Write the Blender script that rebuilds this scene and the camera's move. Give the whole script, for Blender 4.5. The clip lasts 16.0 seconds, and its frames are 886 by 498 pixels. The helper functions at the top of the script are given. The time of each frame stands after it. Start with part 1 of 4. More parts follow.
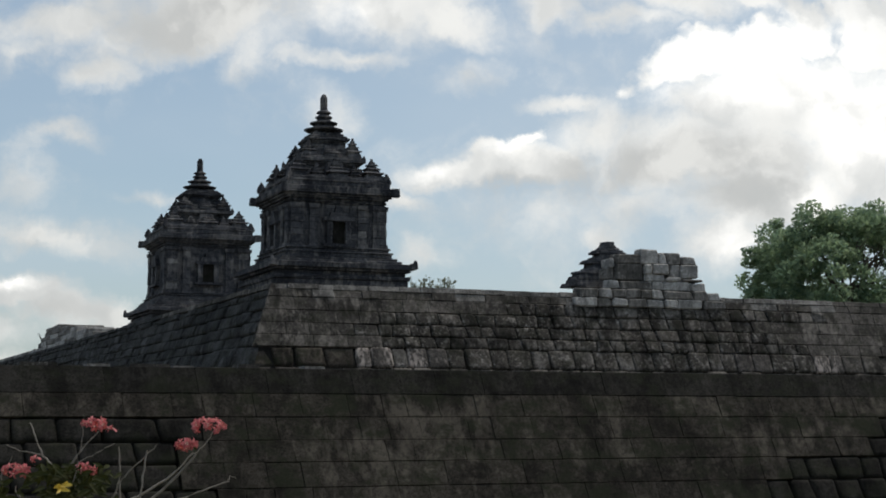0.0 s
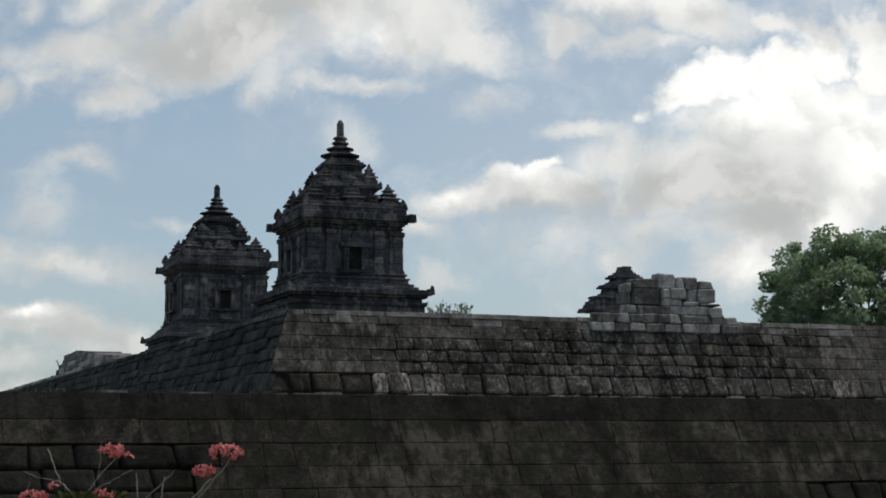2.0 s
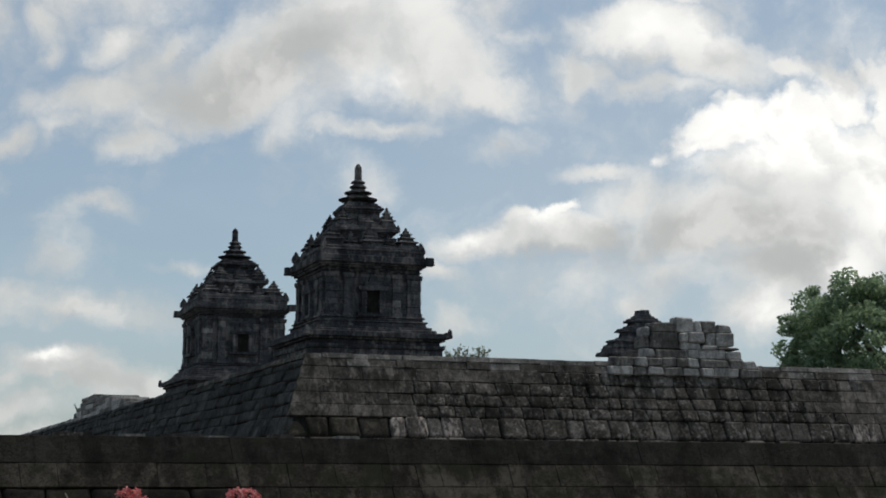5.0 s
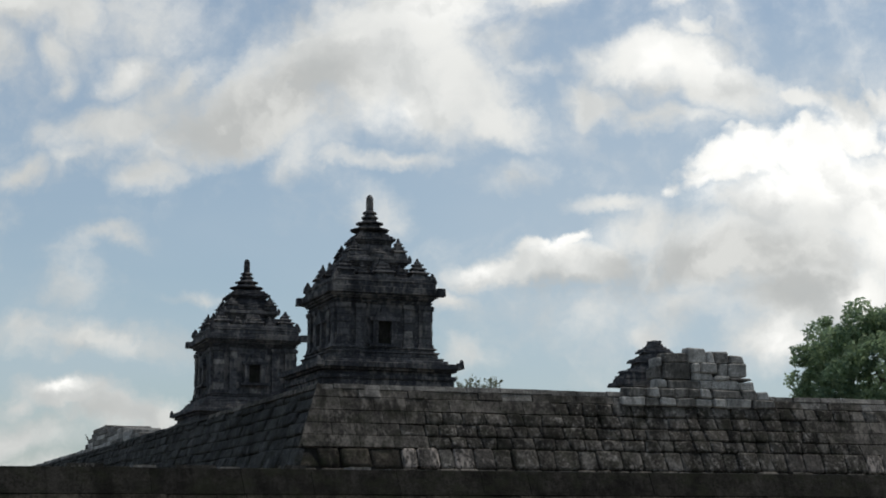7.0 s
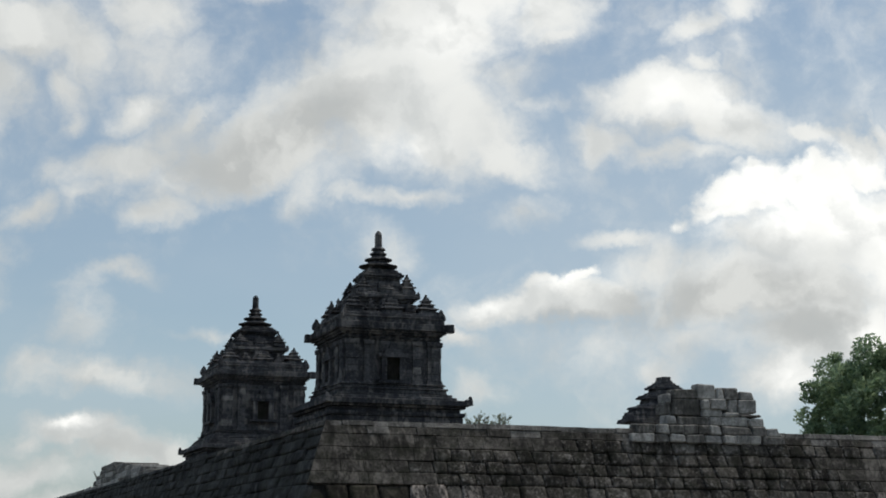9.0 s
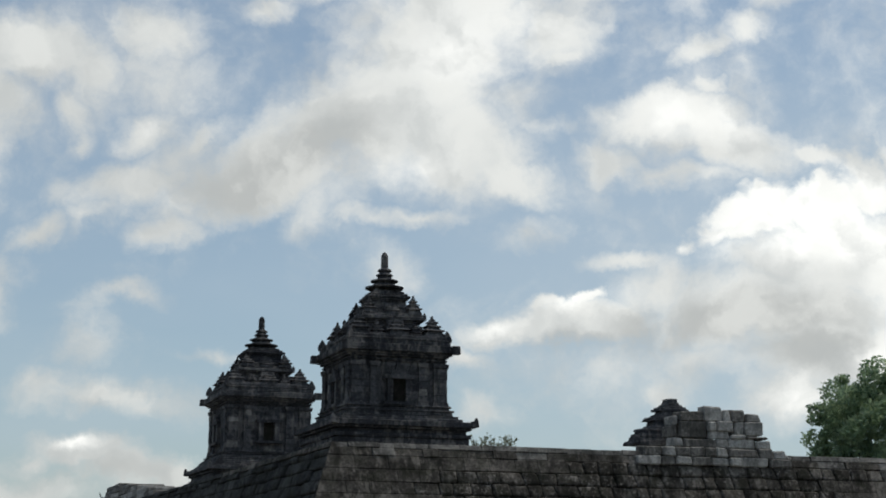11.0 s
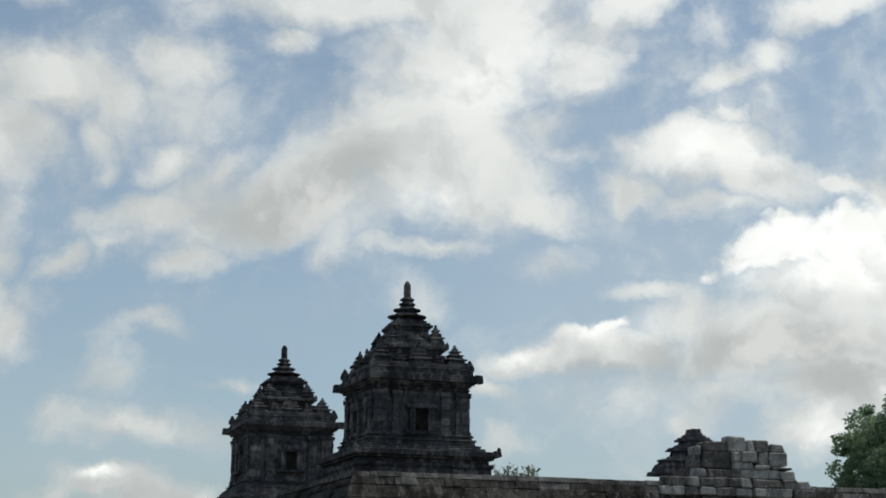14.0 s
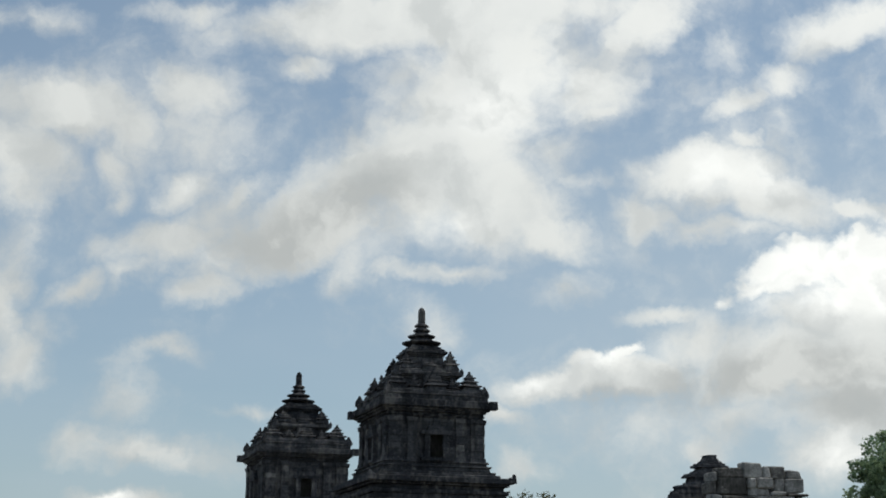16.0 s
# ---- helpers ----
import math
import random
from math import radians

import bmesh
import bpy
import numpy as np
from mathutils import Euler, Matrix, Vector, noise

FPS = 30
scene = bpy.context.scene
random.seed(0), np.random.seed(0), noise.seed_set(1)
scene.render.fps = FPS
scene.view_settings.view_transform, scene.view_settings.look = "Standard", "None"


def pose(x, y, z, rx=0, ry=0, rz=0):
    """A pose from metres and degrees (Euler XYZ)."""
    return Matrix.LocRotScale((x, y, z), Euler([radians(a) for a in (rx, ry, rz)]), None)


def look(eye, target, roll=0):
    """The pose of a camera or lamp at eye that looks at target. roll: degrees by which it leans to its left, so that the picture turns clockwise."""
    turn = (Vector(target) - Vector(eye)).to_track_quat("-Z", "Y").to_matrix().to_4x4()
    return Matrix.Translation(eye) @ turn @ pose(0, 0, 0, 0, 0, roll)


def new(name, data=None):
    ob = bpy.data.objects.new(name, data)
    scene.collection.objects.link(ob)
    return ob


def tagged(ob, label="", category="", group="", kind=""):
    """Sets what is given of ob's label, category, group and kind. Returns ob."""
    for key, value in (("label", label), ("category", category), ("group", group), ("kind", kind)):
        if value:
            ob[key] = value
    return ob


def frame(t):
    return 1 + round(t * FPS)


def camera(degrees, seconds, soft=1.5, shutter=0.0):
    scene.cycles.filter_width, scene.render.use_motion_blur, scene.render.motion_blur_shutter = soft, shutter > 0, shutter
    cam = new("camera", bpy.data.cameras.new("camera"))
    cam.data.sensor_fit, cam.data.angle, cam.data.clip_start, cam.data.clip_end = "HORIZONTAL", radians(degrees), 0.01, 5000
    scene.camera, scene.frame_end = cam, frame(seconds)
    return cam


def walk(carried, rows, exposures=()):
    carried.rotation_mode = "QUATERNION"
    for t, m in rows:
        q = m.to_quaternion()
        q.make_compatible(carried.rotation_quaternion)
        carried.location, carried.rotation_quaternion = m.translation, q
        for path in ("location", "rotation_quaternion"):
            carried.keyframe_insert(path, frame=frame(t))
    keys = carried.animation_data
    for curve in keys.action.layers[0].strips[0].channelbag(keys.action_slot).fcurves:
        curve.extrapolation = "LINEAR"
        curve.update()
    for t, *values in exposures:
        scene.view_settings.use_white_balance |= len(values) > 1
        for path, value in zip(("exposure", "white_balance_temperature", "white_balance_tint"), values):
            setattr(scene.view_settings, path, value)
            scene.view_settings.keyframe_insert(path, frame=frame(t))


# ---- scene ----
# Camera: one standing place, the head tilts up and turns a little to the left.
cam = camera(32.0, 16.0, soft=1.85)
EYE = 1.65
ROWS = [
    (0.0, 96.200, -0.000, -22.000),
    (0.5, 96.395, 0.020, -21.722),
    (1.0, 96.544, 0.098, -21.572),
    (1.5, 96.814, 0.133, -21.390),
    (2.0, 97.136, 0.142, -21.360),
    (2.5, 97.485, 0.068, -21.244),
    (3.0, 97.754, 0.022, -21.219),
    (3.5, 98.051, 0.014, -21.190),
    (4.0, 98.341, 0.044, -21.097),
    (4.2, 98.420, 0.046, -21.020),
    (6.3, 99.480, 0.095, -20.080),
    (6.5, 99.610, 0.112, -19.992),
    (7.0, 99.889, 0.037, -20.280),
    (7.5, 100.177, 0.031, -20.141),
    (8.0, 100.537, -0.063, -20.033),
    (8.5, 100.851, -0.070, -19.914),
    (9.0, 101.229, 0.026, -19.957),
    (9.2, 101.355, 0.020, -19.960),
    (11.3, 102.150, -0.200, -19.640),
    (11.5, 102.230, -0.210, -19.472),
    (12.0, 102.323, -0.210, -19.229),
    (12.5, 102.474, -0.195, -19.077),
    (13.0, 102.806, -0.275, -18.895),
    (13.5, 102.967, -0.320, -18.867),
    (14.0, 103.097, -0.346, -18.939),
    (14.5, 103.294, -0.224, -18.825),
    (15.0, 103.542, -0.274, -18.717),
    (15.5, 103.671, -0.275, -18.612),
    (16.0, 104.067, -0.292, -18.384),
]
walk(cam, [(t, pose(0, 0, EYE, rx, ry, rz)) for t, rx, ry, rz in ROWS], [(0.0, 0.04, 6500, 10), (2.0, -0.08, 6500, 10), (4.0, -0.13, 6500, 10), (8.0, -0.08, 6470, 9), (16.0, -0.14, 6400, 7)])

# ---- world, sun ----
SUN_TURN, SUN_HEIGHT = 82.0, 62.0   # degrees clockwise from +y, degrees above the horizon
SKY = 0.10

world = bpy.data.worlds.new("sky")
scene.world = world
world.use_nodes = True
wt = world.node_tree
wt.nodes.clear()


def node(tree, kind, **inputs):
    n = tree.nodes.new(kind)
    for key, value in inputs.items():
        put(tree, n.inputs[int(key[1:])], value)
    return n


def put(tree, socket, value):
    if isinstance(value, bpy.types.NodeSocket):
        tree.links.new(value, socket)
    else:
        socket.default_value = value


def calc(tree, op, a, b=0.0, c=0.0):
    n = tree.nodes.new("ShaderNodeMath")
    n.operation = op
    put(tree, n.inputs[0], a), put(tree, n.inputs[1], b), put(tree, n.inputs[2], c)
    return n.outputs[0]


def vec(tree, op, a, b=(0, 0, 0)):
    n = tree.nodes.new("ShaderNodeVectorMath")
    n.operation = op
    put(tree, n.inputs[0], a), put(tree, n.inputs[1], b)
    return n.outputs["Value"] if op in ("DOT_PRODUCT", "LENGTH") else n.outputs["Vector"]


def smooth(tree, value, low, high, to_low=0.0, to_high=1.0):
    n = tree.nodes.new("ShaderNodeMapRange")
    n.interpolation_type = "SMOOTHSTEP"
    for i, x in enumerate((value, low, high, to_low, to_high)):
        put(tree, n.inputs[i], x)
    return n.outputs[0]


def mix(tree, fac, a, b, blend="MIX"):
    n = tree.nodes.new("ShaderNodeMix")
    n.data_type, n.blend_type = "RGBA", blend
    put(tree, n.inputs[0], fac), put(tree, n.inputs[6], a), put(tree, n.inputs[7], b)
    return n.outputs[2]


def noise_at(tree, vector, scale, detail=4.0, rough=0.55, colour=False):
    n = tree.nodes.new("ShaderNodeTexNoise")
    put(tree, n.inputs["Vector"], vector)
    n.inputs["Scale"].default_value, n.inputs["Detail"].default_value, n.inputs["Roughness"].default_value = scale, detail, rough
    return n.outputs["Color" if colour else "Fac"]


air = wt.nodes.new("ShaderNodeTexSky")
air.sky_type = "NISHITA"
air.sun_disc = False
air.sun_elevation, air.sun_rotation = radians(SUN_HEIGHT), radians(SUN_TURN)
air.air_density, air.dust_density, air.ozone_density = 1.0, 1.25, 1.4

# The clouds lie on the sky's vault, in a flat chart round the middle of the northern sky.
ways = node(wt, "ShaderNodeTexCoord").outputs["Generated"]
turn = pose(0, 0, 0, 100.53, -0.11, -20.04).to_3x3()
east, up, north = [tuple(turn @ Vector(a)) for a in ((1, 0, 0), (0, 1, 0), (0, 0, -1))]
ahead = calc(wt, "MAXIMUM", vec(wt, "DOT_PRODUCT", ways, north), 0.05)
chart = node(wt, "ShaderNodeCombineXYZ", i0=calc(wt, "MULTIPLY", calc(wt, "DIVIDE", vec(wt, "DOT_PRODUCT", ways, east), ahead), 2.734),
             i1=calc(wt, "MULTIPLY", calc(wt, "DIVIDE", vec(wt, "DOT_PRODUCT", ways, up), ahead), 2.734)).outputs[0]
drift = vec(wt, "SUBTRACT", noise_at(wt, chart, 3.2, 6.0, 0.62, True), (0.5, 0.5, 0.5))
chart2 = vec(wt, "ADD", chart, vec(wt, "MULTIPLY", drift, (0.22, 0.20, 0.0)))


def lobe(x, y, a, b, lean=0.0, weight=1.0, field=None):
    """One cloud lobe: 1 in its middle, 0 on its rim; x right and y down in chart thousandths from the upper left."""
    m = wt.nodes.new("ShaderNodeMapping")
    m.vector_type = "TEXTURE"
    here = chart2
    if field is not None:
        # taken in turn, one lobe after another
        step = wt.nodes.new("ShaderNodeVectorMath")
        step.operation = "MULTIPLY_ADD"
        put(wt, step.inputs[0], field), put(wt, step.inputs[1], (1e-7, 1e-7, 0.0)), put(wt, step.inputs[2], chart2)
        here = step.outputs[0]
    put(wt, m.inputs[0], here)
    m.inputs[1].default_value = ((x - 784) / 1000, (441 - y) / 1000, 0)
    m.inputs[2].default_value = (0, 0, radians(lean))
    m.inputs[3].default_value = (a / 1000, b / 1000, 1)
    value = calc(wt, "MULTIPLY", calc(wt, "SUBTRACT", 1.0, vec(wt, "LENGTH", m.outputs[0])), weight)
    return value if field is None else calc(wt, "MAXIMUM", field, value)


CLOUDS = None
def cloud(*args):
    global CLOUDS
    CLOUDS = lobe(*args, field=CLOUDS)


HEAP = None
def heap(*args):
    global HEAP
    HEAP = lobe(*args, field=HEAP)


GLOW = None
def sunlit_cloud(*args):
    global GLOW
    GLOW = lobe(*args, field=GLOW)


GREY = None
def shade_of_cloud(*args):
    global GREY
    GREY = lobe(*args, field=GREY)


# the great cloud overhead
cloud(700, -150, 520, 75, 4)
cloud(780, -30, 270, 190, 35)
cloud(690, 110, 260, 160, 30)
cloud(780, 190, 170, 110, -12)
cloud(880, 240, 110, 50, -14, 0.8)
cloud(985, 25, 70, 26, 42, 0.7)
cloud(960, -20, 110, 110, 30, 0.8)
cloud(900, 110, 100, 80, 40, 0.4)
cloud(1060, -140, 150, 60, 35, 0.8)
cloud(450, 235, 260, 80, 14)
cloud(560, 150, 150, 110, 30)
cloud(250, 250, 200, 60, 10, 0.8)
cloud(715, 308, 120, 22, 2, 0.55)
cloud(545, 300, 60, 40, 50, 0.4)
cloud(75, 335, 70, 42, 25, 0.75)
cloud(180, 300, 110, 45, 20, 0.5)
cloud(285, 335, 80, 36, 10, 0.55)
cloud(240, 170, 95, 56, 15, 0.75)
cloud(348, 175, 76, 24, 40, 0.6)
cloud(290, 215, 170, 70, 22, 0.55)
cloud(200, 60, 230, 150, -10, 0.22)
cloud(120, 180, 40, 26, 40, 0.4)
cloud(435, -45, 70, 34, 20, 0.65)
# westward heap
cloud(30, 30, 190, 85, -4)
cloud(-70, 100, 120, 110, 0, 0.9)
cloud(265, -5, 110, 60, -12, 0.7)
cloud(150, 60, 90, 60, -10, 0.6)
cloud(110, 130, 60, 45, -20, 0.35)
cloud(-80, 330, 70, 170, 0, 0.6)
cloud(-50, 440, 80, 60, 0, 0.6)
cloud(10, 400, 60, 40, 0, 0.3)
cloud(-20, -150, 120, 40, 0, 0.4)
cloud(260, -160, 110, 34, 0, 0.5)
# eastern streaks
cloud(1225, 20, 120, 30, 30, 0.6)
cloud(1190, -80, 70, 60, 60, 0.35)
cloud(1320, 60, 330, 200, 0, 0.08)
cloud(1310, -35, 100, 38, 25, 0.5)
cloud(1420, -130, 170, 62, 8, 0.85)
cloud(1160, 150, 170, 60, 4, 0.95)
cloud(1260, 185, 190, 60, -6, 0.95)
cloud(1080, 215, 90, 42, -10, 0.75)
cloud(965, 160, 80, 26, -6, 0.45)
cloud(1410, 200, 110, 26, -4, 0.7)
cloud(1180, 245, 150, 26, 0, 0.5)
cloud(1235, 85, 40, 22, 10, 0.55)
cloud(915, 345, 80, 42, 20, 0.36)
# eastern heap, bright on top, grey below
cloud(1480, 390, 300, 110, 10)
cloud(1360, 480, 270, 110, 6)
cloud(1480, 560, 230, 80)
cloud(1660, 440, 220, 200)
cloud(1020, 505, 160, 42, 4)
cloud(900, 520, 90, 32, 4, 0.7)
cloud(1085, 390, 100, 20, 2, 0.5)
cloud(1160, 440, 90, 60, 10, 0.55)
cloud(1240, 570, 170, 60, 0, 0.5)
cloud(1370, 645, 110, 60, 0, 0.8)
cloud(1180, 615, 70, 38, -8, 0.5)
cloud(1060, 600, 160, 60, 0, 0.16)
# low western banks
cloud(180, 630, 190, 42, -12, 0.62)
cloud(90, 600, 90, 30, -8, 0.4)
cloud(180, 470, 80, 20, 14, 0.42)
cloud(140, 530, 60, 50, 0, 0.26)
cloud(140, 735, 130, 40, -8)
cloud(230, 770, 150, 42, -6, 0.9)
cloud(20, 800, 170, 50, 0, 0.7)
cloud(40, 740, 60, 30, 0, 0.5)
cloud(350, 555, 60, 14, 6, 0.3)
cloud(690, 410, 50, 50, 30, 0.3)
cloud(830, 565, 52, 22, -10, 0.55)
cloud(855, 660, 60, 34, -10, 0.4)
cloud(120, 860, 260, 40, 0, 0.45)

shade_of_cloud(440, 245, 230, 75, 12)
shade_of_cloud(560, 190, 170, 90, 30, 0.9)
shade_of_cloud(520, 60, 120, 120, 30, 0.4)
shade_of_cloud(640, -40, 200, 100, 20, 0.4)
shade_of_cloud(1320, 500, 240, 62, 6, 1.1)
shade_of_cloud(1180, 520, 140, 60, 0, 0.9)
shade_of_cloud(1430, 555, 150, 55, 0, 0.9)
shade_of_cloud(1000, 540, 130, 26, 4, 0.8)
shade_of_cloud(1210, 205, 150, 34, 0, 0.45)
shade_of_cloud(150, 775, 240, 40, 0, 0.7)
shade_of_cloud(190, 650, 170, 30, -10, 0.5)
shade_of_cloud(40, 70, 130, 50, 0, 0.35)

sunlit_cloud(1440, 315, 300, 115, 10, 1.3)
sunlit_cloud(1640, 400, 190, 150)
sunlit_cloud(1540, 560, 80, 70, 40, 0.8)
sunlit_cloud(1380, 650, 80, 50, 0, 0.6)
sunlit_cloud(1020, 470, 110, 34, 10, 0.8)
sunlit_cloud(880, 515, 60, 24, 0, 0.5)
sunlit_cloud(720, 230, 130, 60, 10, 0.45)
sunlit_cloud(820, 10, 260, 150, 30, 0.45)
sunlit_cloud(130, 718, 90, 24, -8, 0.6)
sunlit_cloud(1200, 150, 160, 50, -6, 0.6)
sunlit_cloud(250, 160, 50, 30, 20, 0.3)
heap(1275, 340, 110, 66, 10, 0.6)
heap(1330, 315, 140, 82, 10)
heap(1430, 290, 150, 96, 8)
heap(1520, 250, 130, 90, 10)
heap(1650, 240, 170, 120, 10)
heap(1480, 400, 300, 120)
heap(1040, 462, 84, 34, 6, 0.75)
heap(950, 482, 84, 32, 12, 0.65)
heap(100, 722, 60, 22, -6, 0.7)
heap(175, 735, 66, 26, -6, 0.75)
heap(240, 160, 60, 38, 20, 0.55)
heap(1190, 140, 90, 34, 6, 0.5)

light_side = calc(wt, "SUBTRACT", noise_at(wt, chart2, 5.5, 5.0, 0.5), noise_at(wt, vec(wt, "ADD", chart2, (0.035, 0.05, 0.0)), 5.5, 5.0, 0.5))
puff = calc(wt, "SUBTRACT", noise_at(wt, chart, 4.5, 9.0, 0.6), 0.5)
fine = calc(wt, "SUBTRACT", noise_at(wt, chart2, 13.0, 6.0, 0.6), 0.5)
body_of_cloud = calc(wt, "ADD", CLOUDS, calc(wt, "MULTIPLY_ADD", puff, 1.15, calc(wt, "MULTIPLY", fine, 0.66)))
cover_front = smooth(wt, body_of_cloud, -0.16, 0.58)
cell = wt.nodes.new("ShaderNodeTexVoronoi")
cell.feature = "SMOOTH_F1"
put(wt, cell.inputs["Vector"], vec(wt, "ADD", chart, vec(wt, "MULTIPLY", drift, (0.10, 0.10, 0.0))))
cell.inputs["Scale"].default_value, cell.inputs["Detail"].default_value, cell.inputs["Roughness"].default_value, cell.inputs["Smoothness"].default_value = 14.0, 2.5, 0.5, 0.35
billow = calc(wt, "SUBTRACT", 0.42, cell.outputs["Distance"])
heap_body = calc(wt, "ADD", HEAP, calc(wt, "MULTIPLY_ADD", billow, 0.48, calc(wt, "MULTIPLY_ADD", puff, 0.5, calc(wt, "MULTIPLY", fine, 0.68))))
cover_heap = smooth(wt, heap_body, -0.02, 0.36)
cover_front = calc(wt, "MAXIMUM", cover_front, cover_heap)
# the rest of the vault: scattered cloud of the same kind
split = node(wt, "ShaderNodeSeparateXYZ", i0=ways)
rise = calc(wt, "ADD", calc(wt, "MAXIMUM", split.outputs[2], 0.0), 0.22)
flat = node(wt, "ShaderNodeCombineXYZ", i0=calc(wt, "DIVIDE", split.outputs[0], rise), i1=calc(wt, "DIVIDE", split.outputs[1], rise)).outputs[0]
cover_rest = smooth(wt, noise_at(wt, flat, 1.3, 7.0, 0.58), 0.50, 0.68)
near = smooth(wt, vec(wt, "DOT_PRODUCT", ways, north), 0.80, 0.93)
cover = calc(wt, "ADD", calc(wt, "MULTIPLY", cover_front, near), calc(wt, "MULTIPLY", cover_rest, calc(wt, "SUBTRACT", 1.0, near)))
toward = smooth(wt, vec(wt, "DOT_PRODUCT", ways, tuple(pose(0, 0, 0, 0, 0, -SUN_TURN).to_3x3() @ Vector((0, math.cos(radians(SUN_HEIGHT)), math.sin(radians(SUN_HEIGHT)))))), 0.22, 0.90)
veil = calc(wt, "MULTIPLY_ADD", smooth(wt, toward, 0.0, 0.5), smooth(wt, split.outputs[2], 0.36, 0.20, 0.1, 0.5), calc(wt, "MULTIPLY", smooth(wt, split.outputs[2], 0.44, 0.15, 0.16, 0.48), smooth(wt, noise_at(wt, flat, 0.9, 4.0, 0.5), 0.3, 0.7, 0.6, 1.2)))
greyness = smooth(wt, calc(wt, "ADD", GREY, calc(wt, "MULTIPLY", puff, 0.9)), 0.0, 0.75)
bright = mix(wt, toward, (6.7, 6.8, 6.65, 1), (11.5, 11.4, 11.0, 1))
cloud_colour = mix(wt, calc(wt, "MULTIPLY", greyness, 0.9), bright, (5.3, 5.35, 5.2, 1))
glowing = smooth(wt, calc(wt, "MULTIPLY_ADD", puff, 0.5, GLOW), 0.0, 0.7)
cloud_colour = mix(wt, calc(wt, "MULTIPLY", glowing, 0.9), cloud_colour, (12.5, 12.3, 11.8, 1))
cloud_colour = mix(wt, smooth(wt, light_side, -0.02, 0.16, 0.0, 0.55), cloud_colour, mix(wt, 0.5, bright, (11.0, 10.8, 10.2, 1)))
cloud_colour = mix(wt, smooth(wt, light_side, 0.02, -0.16, 0.0, 0.4), cloud_colour, (4.9, 5.1, 5.1, 1))
cloud_colour = mix(wt, calc(wt, "MULTIPLY", smooth(wt, billow, -0.1, 0.25), calc(wt, "MULTIPLY", cover_heap, smooth(wt, HEAP, 0.75, 0.1, 0.0, 0.6))), cloud_colour, (11.8, 11.6, 11.1, 1))
clear_air = mix(wt, veil, mix(wt, 1.0, air.outputs[0], (0.94, 1.02, 1.0, 1), "MULTIPLY"), (5.15, 5.95, 6.7, 1))
sky_colour = mix(wt, calc(wt, "MULTIPLY", cover, 0.95), clear_air, cloud_colour)
back = node(wt, "ShaderNodeBackground", i0=sky_colour, i1=SKY)
wt.links.new(back.outputs[0], node(wt, "ShaderNodeOutputWorld").inputs[0])

lamp = bpy.data.lights.new("sun", "SUN")
lamp.energy, lamp.angle, lamp.color = 1.8, radians(10.0), (1.0, 0.94, 0.86)
sun = new("sun", lamp)
sun.matrix_world = look((0, 0, 0), (-math.sin(radians(SUN_TURN)) * math.cos(radians(SUN_HEIGHT)), -math.cos(radians(SUN_TURN)) * math.cos(radians(SUN_HEIGHT)), -math.sin(radians(SUN_HEIGHT)))) 
sun.location = (40, 60, 60)


# ---- materials ----
def material(name):
    m = bpy.data.materials.new(name)
    m.use_nodes = True
    t = m.node_tree
    return m, t, t.nodes["Principled BSDF"]


